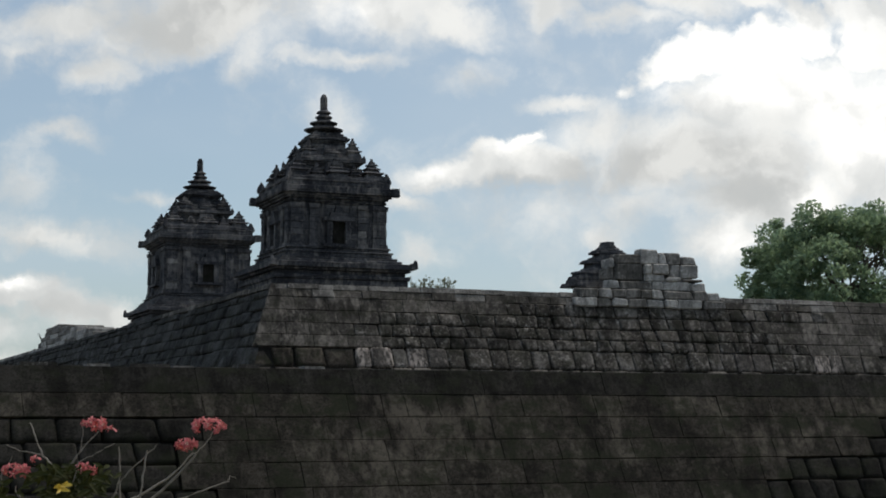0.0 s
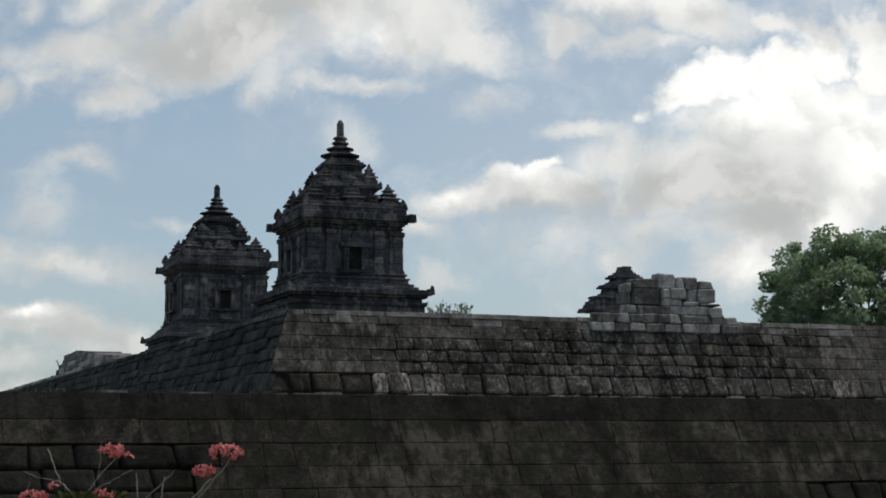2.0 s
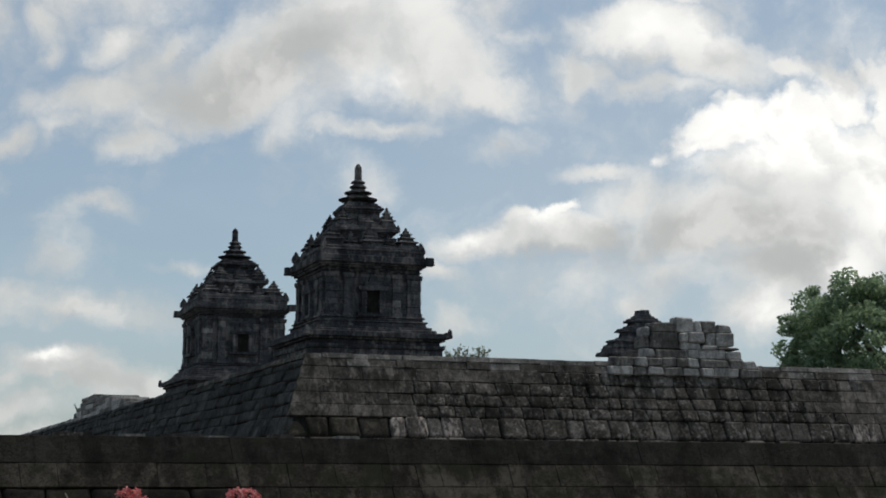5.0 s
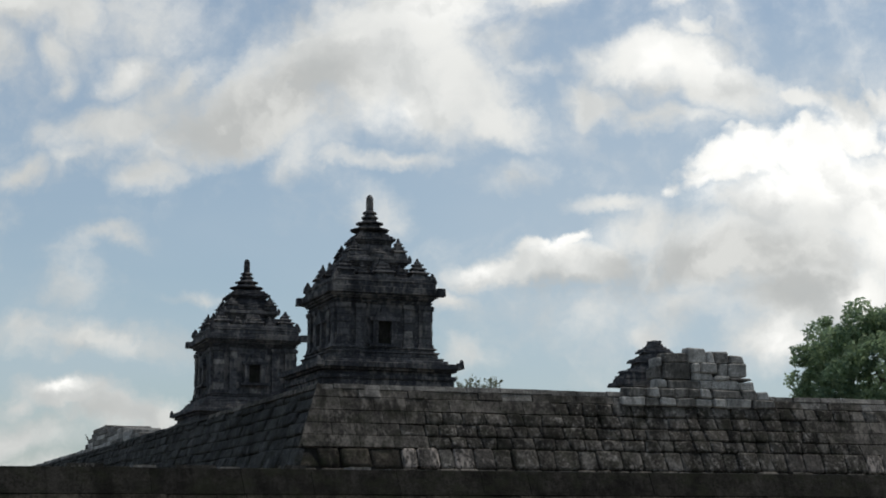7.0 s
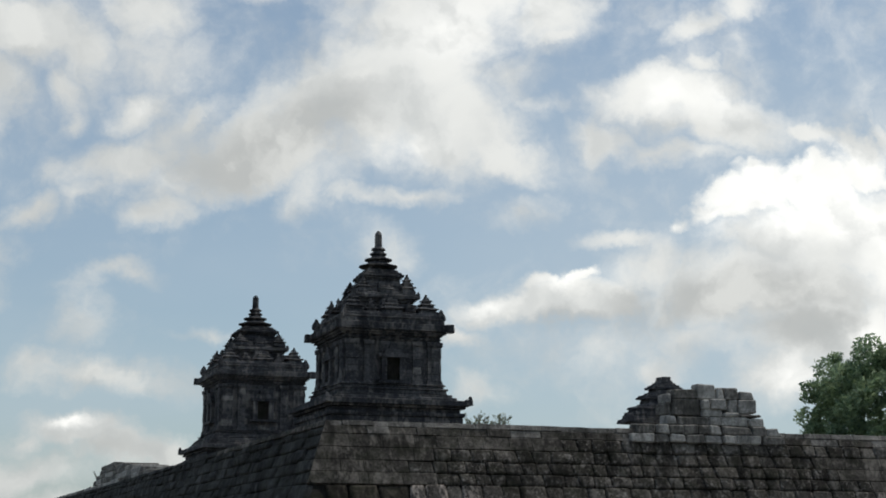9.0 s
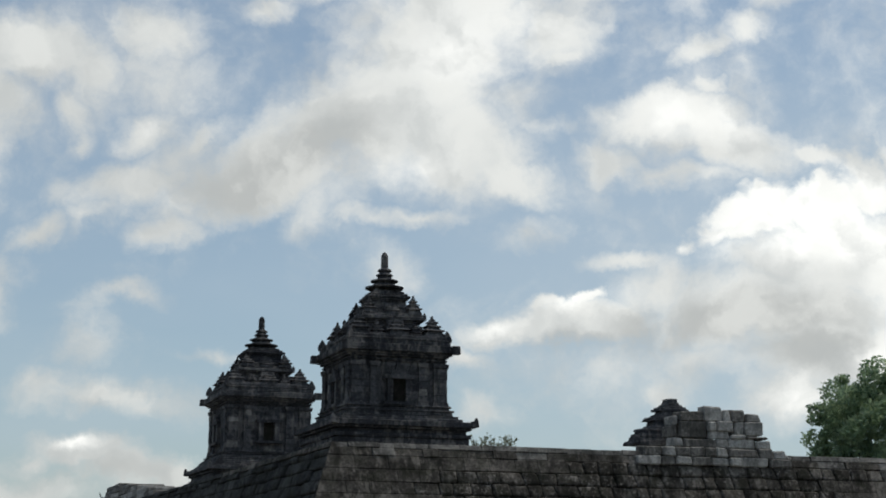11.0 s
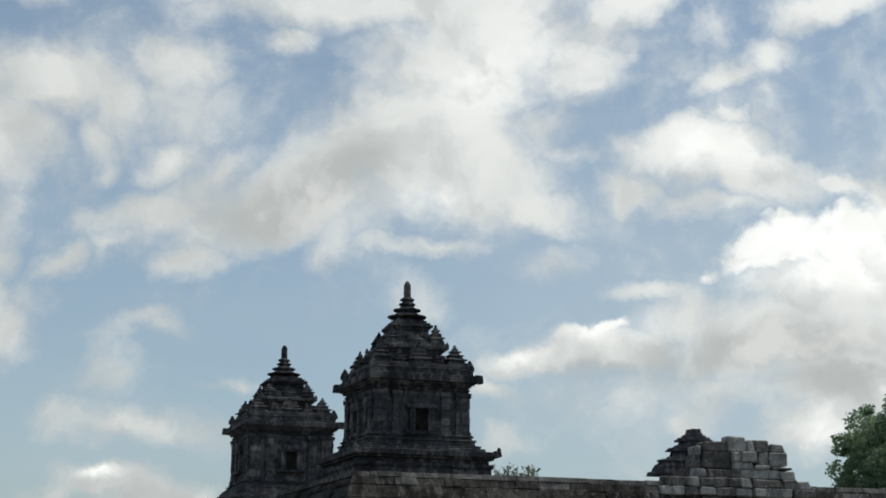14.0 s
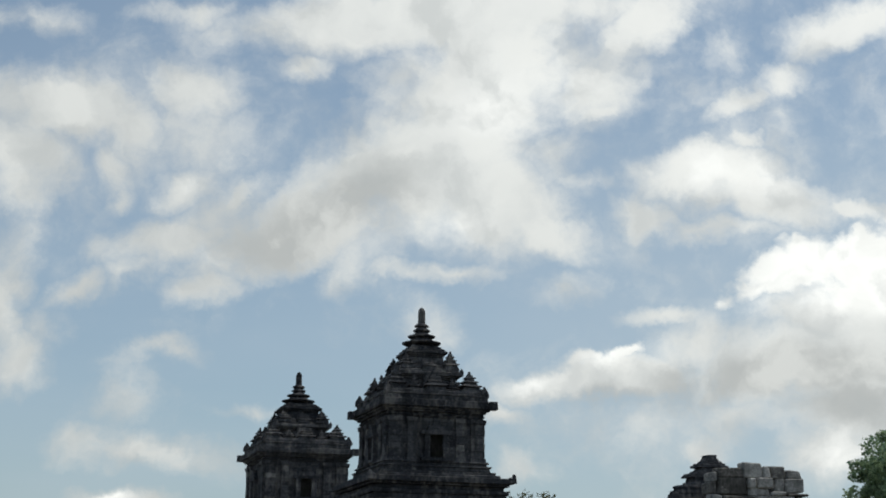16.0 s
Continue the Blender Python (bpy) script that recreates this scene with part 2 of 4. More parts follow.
def stone_material(name, dark, light, lichen, lichen_amount, moss=0.0, streak=0.0, joints=None, relief=0.03, vary=0.5, fleck=1.0, soot=0.8, run_scale=3.6):
    """Weathered volcanic stone: two tones by block, grain, blotches of crust, rain streaks."""
    m, t, p = material(name)
    form = node(t, "ShaderNodeNewGeometry")
    place = form.outputs["Position"]
    own = calc(t, "FRACT", calc(t, "ADD", node(t, "ShaderNodeObjectInfo").outputs["Random"], form.outputs["Random Per Island"]))
    big = noise_at(t, place, 0.55, 5.0, 0.6)
    mid = noise_at(t, place, 2.6, 6.0, 0.65)
    grain = noise_at(t, place, 28.0, 5.0, 0.7)
    tone = calc(t, "MULTIPLY_ADD", own, vary, calc(t, "MULTIPLY_ADD", mid, 1.5, calc(t, "MULTIPLY_ADD", big, 1.9, -1.2 - vary / 2)))
    colour = mix(t, smooth(t, tone, 0.0, 1.0), (*dark, 1), (*light, 1))
    colour = mix(t, smooth(t, grain, 0.46, 0.60, 0.0, 0.6), colour, tuple(0.55 * c for c in dark) + (1,))
    long = vec(t, "MULTIPLY", place, (1.0, 1.0, 0.22))
    if streak:
        run = calc(t, "MULTIPLY", noise_at(t, long, run_scale, 5.0, 0.65), noise_at(t, place, 0.9, 3.0))
        colour = mix(t, smooth(t, run, 0.255, 0.34, 0.0, streak), colour, (*lichen, 1))
    colour = mix(t, smooth(t, noise_at(t, place, 4.3, 8.0, 0.7), 0.56, 0.66, 0.0, lichen_amount), colour, (*lichen, 1))
    pits = noise_at(t, place, 9.0, 7.0, 0.72)
    colour = mix(t, smooth(t, pits, 0.49, 0.38, 0.0, 0.5 * soot), colour, tuple(0.3 * c for c in dark) + (1,))
    colour = mix(t, smooth(t, pits, 0.545, 0.63, 0.0, 0.5 * fleck), colour, (*lichen, 1))
    black = calc(t, "MULTIPLY", noise_at(t, long, 1.5, 6.0, 0.65), 1.0)
    colour = mix(t, smooth(t, black, 0.47, 0.66, 0.0, soot), colour, tuple(0.35 * c for c in dark) + (1,))
    if moss:
        colour = mix(t, smooth(t, noise_at(t, vec(t, "MULTIPLY", place, (1.0, 1.0, 1.7)), 1.5, 6.0, 0.68), 0.45, 0.64, 0.0, moss), colour, (0.022, 0.024, 0.014, 1))
    height = calc(t, "MULTIPLY_ADD", mid, 0.6, calc(t, "MULTIPLY_ADD", pits, 0.7, calc(t, "MULTIPLY", grain, 0.3)))
    if joints:
        b = t.nodes.new("ShaderNodeTexBrick")
        spin = node(t, "ShaderNodeSeparateXYZ", i0=place)
        around = node(t, "ShaderNodeCombineXYZ", i0=calc(t, "ADD", spin.outputs[0], spin.outputs[1]), i1=spin.outputs[2])
        put(t, b.inputs["Vector"], around.outputs[0])
        b.inputs["Scale"].default_value = 1.0
        b.inputs["Brick Width"].default_value, b.inputs["Row Height"].default_value = joints
        b.inputs["Mortar Size"].default_value, b.inputs["Mortar Smooth"].default_value = 0.012, 0.3
        b.inputs["Color1"].default_value, b.inputs["Color2"].default_value, b.inputs["Mortar"].default_value = (0.75, 0.75, 0.75, 1), (1.15, 1.13, 1.1, 1), (0.3, 0.3, 0.3, 1)
        colour = mix(t, 0.5, colour, b.outputs["Color"], "MULTIPLY")
        height = calc(t, "SUBTRACT", height, b.outputs["Fac"])
    bump = t.nodes.new("ShaderNodeBump")
    bump.inputs["Strength"].default_value, bump.inputs["Distance"].default_value = 0.8, relief
    put(t, bump.inputs["Height"], height)
    put(t, p.inputs["Base Color"], colour), put(t, p.inputs["Normal"], bump.outputs[0])
    put(t, p.inputs["Roughness"], smooth(t, grain, 0.3, 0.7, 0.72, 0.95))
    p.inputs["Specular IOR Level"].default_value = 0.08
    return m


LOWER_STONE = stone_material("dark_andesite", (0.019, 0.0163, 0.0132), (0.078, 0.0665, 0.0535), (0.155, 0.133, 0.106), 0.3, 0.85, 0.45, vary=0.3, fleck=0.35)
# black crust on wall stones; also painted shade in the temple niches
CRUST_AND_SHADE_STONE = stone_material("crust_and_shade_andesite", (0.012, 0.011, 0.0095), (0.038, 0.0342, 0.029), (0.075, 0.068, 0.060), 0.25, 0.6, 0.25, vary=0.2, fleck=0.35)
UPPER_STONE = stone_material("weathered_andesite", (0.036, 0.0325, 0.0285), (0.142, 0.126, 0.110), (0.26, 0.232, 0.20), 0.35, 0.5, 0.55, vary=0.5, fleck=0.75, run_scale=5.0)
ROUGH_STONE = stone_material("rough_lichened_andesite", (0.028, 0.025, 0.0215), (0.112, 0.099, 0.085), (0.42, 0.385, 0.345), 0.6, 0.5, 0.25, vary=0.45, fleck=0.9, relief=0.06)
# darker than the front's stone: the side's shade is put into the colour
SIDE_STONE = stone_material("shaded_side_andesite", (0.020, 0.020, 0.0195), (0.075, 0.073, 0.070), (0.16, 0.155, 0.148), 0.35, 0.5, 0.4, vary=0.5, fleck=0.5, relief=0.07)
PALE_STONE = stone_material("lime_stained_andesite", (0.042, 0.038, 0.034), (0.135, 0.12, 0.106), (0.42, 0.36, 0.315), 0.25, 0.0, 0.85, fleck=0.4, soot=0.7, run_scale=9.0)
COPING_STONE = stone_material("pale_coping_stone", (0.09, 0.085, 0.077), (0.27, 0.25, 0.225), (0.38, 0.355, 0.325), 0.5, 0.1, 0.3, soot=0.7)
TEMPLE_STONE = stone_material("temple_andesite", (0.045, 0.047, 0.055), (0.125, 0.123, 0.128), (0.26, 0.242, 0.225), 0.4, 0.1, 0.55, (0.62, 0.28), fleck=0.7, soot=0.65, vary=0.7)
RUIN_STONE = stone_material("grey_ruin_stone", (0.24, 0.23, 0.215), (0.54, 0.515, 0.475), (0.62, 0.59, 0.55), 0.5, 0.15, 0.4, fleck=1.0, soot=0.65)
PALE_TEMPLE = stone_material("pale_temple_stone", (0.105, 0.10, 0.097), (0.235, 0.222, 0.21), (0.40, 0.37, 0.34), 0.35, 0.0, 0.5)
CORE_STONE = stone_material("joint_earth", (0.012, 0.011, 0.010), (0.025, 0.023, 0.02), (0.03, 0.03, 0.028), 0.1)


def plain_material(name, low, high, scale=6.0, rough=0.8, bump_depth=0.0, through_light=0.0):
    m, t, p = material(name)
    place = node(t, "ShaderNodeNewGeometry")
    island = place.outputs["Random Per Island"]
    n = noise_at(t, place.outputs["Position"], scale, 6.0, 0.65)
    colour = mix(t, smooth(t, calc(t, "MULTIPLY_ADD", island, 0.6, calc(t, "SUBTRACT", n, 0.3)), 0.0, 0.8), (*low, 1), (*high, 1))
    put(t, p.inputs["Base Color"], colour)
    p.inputs["Roughness"].default_value = rough
    if bump_depth:
        bump = t.nodes.new("ShaderNodeBump")
        bump.inputs["Distance"].default_value = bump_depth
        put(t, bump.inputs["Height"], n), put(t, p.inputs["Normal"], bump.outputs[0])
    if through_light:
        glow = node(t, "ShaderNodeBsdfTranslucent", i0=colour)
        both = node(t, "ShaderNodeMixShader", i0=through_light)
        t.links.new(p.outputs[0], both.inputs[1]), t.links.new(glow.outputs[0], both.inputs[2])
        t.links.new(both.outputs[0], t.nodes["Material Output"].inputs[0])
    return m


GRASS = plain_material("dry_grass", (0.05, 0.06, 0.02), (0.12, 0.11, 0.05), 3.0, 0.95, 0.03)
FLOOR_EARTH = plain_material("terrace_earth", (0.09, 0.08, 0.062), (0.16, 0.145, 0.12), 2.0, 0.95, 0.03)
LEAF = plain_material("tree_leaf", (0.15, 0.235, 0.16), (0.34, 0.43, 0.24), 0.7, 0.5, 0.0, 0.6)
SHRUB_LEAF = plain_material("shrub_leaf", (0.13, 0.15, 0.10), (0.28, 0.30, 0.20), 3.0, 0.6, 0.0, 0.3)
BARK = plain_material("bark", (0.06, 0.05, 0.04), (0.13, 0.11, 0.09), 9.0, 0.9, 0.01)
GREY_BARK = plain_material("grey_bark", (0.10, 0.085, 0.068), (0.29, 0.25, 0.205), 30.0, 0.8, 0.003)
PETAL = plain_material("pink_petal", (0.50, 0.055, 0.075), (0.80, 0.25, 0.24), 60.0, 0.5, 0.0, 0.35)
PETAL_HEART = plain_material("pale_petal_heart", (0.75, 0.45, 0.36), (0.8, 0.55, 0.42), 60.0, 0.5)
BUSH_LEAF = plain_material("bush_leaf", (0.010, 0.018, 0.004), (0.066, 0.066, 0.013), 14.0, 0.9, 0.0, 0.3)
YELLOW_LEAF = plain_material("yellow_leaf", (0.62, 0.42, 0.05), (0.75, 0.55, 0.10), 40.0, 0.5, 0.0, 0.3)


# ---- mesh helpers ----
def mesh_object(name, bm, mat, parent=None, label=""):
    me = bpy.data.meshes.new(name)
    bm.to_mesh(me)
    bm.free()
    me.materials.append(mat)
    ob = new(name, me)
    ob.parent = parent
    return tagged(ob, label)


part = mesh_object


def box_into(bm, x0, x1, y0, y1, z0, z1, taper=0.0, taper_y=None):
    """A box with its upper face drawn in by taper on each side."""
    ty = taper if taper_y is None else taper_y
    low = [bm.verts.new(c) for c in ((x0, y0, z0), (x1, y0, z0), (x1, y1, z0), (x0, y1, z0))]
    top = [bm.verts.new(c) for c in ((x0 + taper, y0 + ty, z1), (x1 - taper, y0 + ty, z1), (x1 - taper, y1 - ty, z1), (x0 + taper, y1 - ty, z1))]
    bm.faces.new(low[::-1]), bm.faces.new(top)
    for i in range(4):
        bm.faces.new((low[i], low[(i + 1) % 4], top[(i + 1) % 4], top[i]))


def stone(parent, corners, depth, mat, proud=0.0, edge=0.03, gap=0.012, rough=0.0, name="stone_block", end_gap=None, bag=None):
    """One stone: four corners of its face (lower left, lower right, upper right, upper left), a chamfered face, and a tail in the wall. Worn stones have blunted corners."""
    c = [Vector(p) for p in corners]
    mid = sum(c, Vector()) / 4
    out = (c[1] - c[0]).cross(c[3] - c[0]).normalized()
    along, rise_way = (c[1] - c[0]).normalized(), (c[3] - c[0]).normalized()
    end_gap = gap if end_gap is None else end_gap
    worn = rough > 0.012
    high = (c[3] - c[0]).length
    verts = []
    cuts = [(random.uniform(0.02, 0.13) * high, random.uniform(0.03, 0.16) * high) for _ in range(4)] if worn else None
    bows = [random.uniform(-0.6, 1.0) * rough for _ in range(8)]
    n = 8 if worn else 4
    for ring, (pull, push) in enumerate(((0.0, -depth), (0.0, proud - edge * 0.8), (edge, proud))):
        for i, (p, sx, sz) in enumerate(zip(c, (1, -1, -1, 1), (1, 1, -1, -1))):
            q = p + along * sx * (pull + end_gap) + rise_way * sz * (pull + gap) + out * push
            if not worn:
                if ring:
                    q += Vector((random.uniform(-1, 1), random.uniform(-1, 1), random.uniform(-1, 1))) * rough
                verts.append(q - mid)
                continue
            cut_x, cut_z = cuts[i]
            pair = [q + rise_way * sz * cut_z, q + along * sx * cut_x]
            if i % 2:
                pair.reverse()
            for k, v in enumerate(pair):
                if ring:
                    v = v + out * bows[2 * i + k] + rise_way * random.uniform(-0.35, 0.35) * rough + along * random.uniform(-0.5, 0.5) * rough
                verts.append(v - mid)
    faces = [tuple(range(2 * n, 3 * n))]
    if worn:
        # an inner rim keeps the middle of the face flat
        heart = sum(verts[2 * n:3 * n], Vector()) / n
        inner = min(0.8, 1 - 0.07 / high)
        verts += [heart.lerp(v, inner) + out * rough * random.uniform(0.0, 0.35) for v in verts[2 * n:3 * n]]
        faces = [tuple(range(3 * n, 4 * n))] + [(2 * n + i, 2 * n + (i + 1) % n, 3 * n + (i + 1) % n, 3 * n + i) for i in range(n)]
    for a, b in ((0, n), (n, 2 * n)):
        for i in range(n):
            j = (i + 1) % n
            faces.append((a + i, a + j, b + j, b + i))
    if bag is not None:
        k = len(bag[0])
        bag[0].extend(v + mid for v in verts)
        bag[1].extend(tuple(i + k for i in f) for f in faces)
        return None
    me = bpy.data.meshes.new(name)
    me.from_pydata(verts, [], faces)
    if worn:
        me.shade_smooth()
    me.materials.append(mat)
    ob = new(name, me)
    ob.location = mid
    ob.parent = parent
    return ob


def tube(bm, points, radii, sides=7):
    """A round limb along points, tapering by radii, closed at both ends."""
    rings = []
    for i, p in enumerate(points):
        p = Vector(p)
        way = (Vector(points[min(i + 1, len(points) - 1)]) - Vector(points[max(i - 1, 0)])).normalized()
        a = way.orthogonal().normalized()
        b = way.cross(a)
        rings.append([bm.verts.new(p + (a * math.cos(k * 2 * math.pi / sides) + b * math.sin(k * 2 * math.pi / sides)) * radii[i]) for k in range(sides)])
    for r, s in zip(rings, rings[1:]):
        turn_by = min(range(sides), key=lambda k: (s[k].co - r[0].co).length)
        for k in range(sides):
            bm.faces.new((r[k], r[(k + 1) % sides], s[(k + 1 + turn_by) % sides], s[(k + turn_by) % sides]))
    bm.faces.new(rings[0][::-1]), bm.faces.new(rings[-1])


# ---- ground ----
bm = bmesh.new()
bmesh.ops.create_grid(bm, x_segments=60, y_segments=60, size=2000)
ground = mesh_object("ground", bm, GRASS)
tagged(ground, "flat ground of dry grass and earth below the terraces", "ground", kind="structure")

# ---- terraces ----
LOW_Y, LOW_TOP, LOW_LEAN = 26.7, 2.51, 0.42
UP_X, UP_Y, UP_TOP, UP_LEAN = 12.94, 46.22, 5.79, 0.39


def low_face(x, z, back=0.0):
    return Vector((x, LOW_Y - LOW_LEAN * (LOW_TOP - z) + back, z))


bm = bmesh.new()
b = 0.13
pts = [low_face(-30, -0.3, b), low_face(75, -0.3, b), low_face(75, LOW_TOP - 0.02, b), low_face(-30, LOW_TOP - 0.02, b)]
rear = [Vector((x, 175, z)) for x, z in ((-30, -0.3), (75, -0.3), (75, LOW_TOP - 0.02), (-30, LOW_TOP - 0.02))]
vs = [bm.verts.new(p) for p in pts + rear]
for f in ((0, 1, 2, 3), (5, 4, 7, 6), (3, 2, 6, 7), (1, 5, 6, 2), (4, 0, 3, 7)):
    bm.faces.new([vs[i] for i in f])
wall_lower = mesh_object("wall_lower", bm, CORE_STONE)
tagged(wall_lower, "long dark battered stone wall of the lower terrace", "wall", kind="structure")

bm = bmesh.new()
box_into(bm, -29, 74, LOW_Y + 0.9, 174, LOW_TOP - 0.05, LOW_TOP - 0.01)
floor_terrace = mesh_object("floor_terrace", bm, FLOOR_EARTH)
tagged(floor_terrace, "bare earth floor of the lower terrace", "ground", kind="structure")


def up_front(x, z, back=0.0):
    return Vector((x, UP_Y - UP_LEAN * (UP_TOP - z) + back, z))


def up_side(y, z, back=0.0):
    return Vector((UP_X - UP_LEAN * (UP_TOP - z) + back, y, z))


bm = bmesh.new()
lo, hi, g = LOW_TOP - 0.1, UP_TOP - 0.06, 0.13
spread = UP_LEAN * (UP_TOP - lo)
s2 = UP_LEAN * (UP_TOP - hi)
low = [bm.verts.new(c) for c in ((UP_X - spread + g, UP_Y - spread + g, lo), (70, UP_Y - spread + g, lo), (70, 160, lo), (UP_X - spread + g, 160, lo))]
top = [bm.verts.new(c) for c in ((UP_X - s2 + g, UP_Y - s2 + g, hi), (70, UP_Y - s2 + g, hi), (70, 160, hi), (UP_X - s2 + g, 160, hi))]
bm.faces.new(top)
for i in range(4):
    bm.faces.new((low[i], low[(i + 1) % 4], top[(i + 1) % 4], top[i]))
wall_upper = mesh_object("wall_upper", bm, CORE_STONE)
tagged(wall_upper, "battered grey stone wall of the upper terrace with a sharp corner", "wall", kind="structure")
bm = bmesh.new()
box_into(bm, UP_X + 0.9, 69, UP_Y + 0.9, 159, UP_TOP - 0.07, UP_TOP - 0.03)
floor_upper = mesh_object("floor_upper", bm, FLOOR_EARTH)
tagged(floor_upper, "bare earth floor of the upper terrace", "ground", kind="structure")

# ---- temples ----
SIDE = 0.01818


def moulding(bm, courses, cut=0.025):
    """Square courses (side, lower, upper), one on another, as one connected moulded body with chamfered rims."""
    ring = []
    for w, z0, z1 in courses:
        h, c = w * SIDE / 2, min(cut, (z1 - z0) / 3)
        ring += [(h - c, z0), (h, z0 + c), (h, z1 - c), (h - c, z1)]
    # each side is cut in short runs with small chips, so that no rim is ruler-straight
    spots = [(-1 + 2 * k / 7, -1) for k in range(7)] + [(1, -1 + 2 * k / 7) for k in range(7)] + [(1 - 2 * k / 7, 1) for k in range(7)] + [(-1, 1 - 2 * k / 7) for k in range(7)]
    rows_of = []
    for h, z in ring:
        row = []
        for u, v in spots:
            chip = 1 - (0.03 if random.random() < 0.12 else 0.0) / max(h, 0.3) - random.uniform(0, 0.014) / max(h, 0.3)
            row.append(bm.verts.new((u * h * chip, v * h * chip, z + random.uniform(-1, 1) * 0.008)))
        rows_of.append(row)
    m = len(spots)
    for a, b in zip(rows_of, rows_of[1:]):
        for i in range(m):
            bm.faces.new((a[i], a[(i + 1) % m], b[(i + 1) % m], b[i]))
    bm.faces.new(rows_of[0][::-1]), bm.faces.new(rows_of[-1])


def turret(parent, x, y, z, size, height):
    """A small stepped pinnacle of the roof."""
    bm = bmesh.new()
    size, height = size * random.uniform(0.92, 1.06), height * random.uniform(0.86, 1.06)
    last = None
    for k, (w, a, b) in enumerate(((1.0, 0, 0.2), (0.82, 0.2, 0.30), (1.04, 0.30, 0.38), (0.66, 0.38, 0.5), (0.74, 0.5, 0.57), (0.42, 0.57, 0.68), (0.5, 0.68, 0.74), (0.26, 0.74, 0.86), (0.12, 0.86, 1.0))):
        for h, level in ((size * w / 2, a * height), (size * w * 0.44, b * height)):
            row = [bm.verts.new((sx * h + random.uniform(-1, 1) * 0.02, sy * h + random.uniform(-1, 1) * 0.02, level + random.uniform(-1, 1) * 0.012)) for sx, sy in ((-1, -1), (1, -1), (1, 1), (-1, 1))]
            for i in range(4):
                bm.faces.new((last[i], last[(i + 1) % 4], row[(i + 1) % 4], row[i]) if last else row) if last or i == 0 else None
            last = row
    bm.faces.new(last)
    ob = part("turret", bm, TEMPLE_STONE, parent)
    ob.location = (x, y, z)
    ob.rotation_euler = (random.uniform(-0.03, 0.03), random.uniform(-0.03, 0.03), random.uniform(-0.12, 0.12))
    return ob


def antefix(parent, x, y, z, size, turn_z):
    """An upright leaf-shaped corner stone."""
    bm = bmesh.new()
    out = [(-0.5, 0), (0.5, 0), (0.56, 0.35), (0.36, 0.75), (0.12, 1.15), (-0.02, 1.3), (-0.2, 1.0), (-0.44, 0.7), (-0.56, 0.35)]
    a = [bm.verts.new((u * size, -0.16 * size, w * size)) for u, w in out]
    b = [bm.verts.new((u * size * 0.9, 0.16 * size, w * size * 0.96)) for u, w in out]
    bm.faces.new(a), bm.faces.new(b[::-1])
    for i in range(len(out)):
        j = (i + 1) % len(out)
        bm.faces.new((a[j], a[i], b[i], b[j]))
    ob = part("antefix", bm, TEMPLE_STONE, parent)
    ob.location, ob.rotation_euler = (x, y, z), (0, 0, turn_z)
    return ob


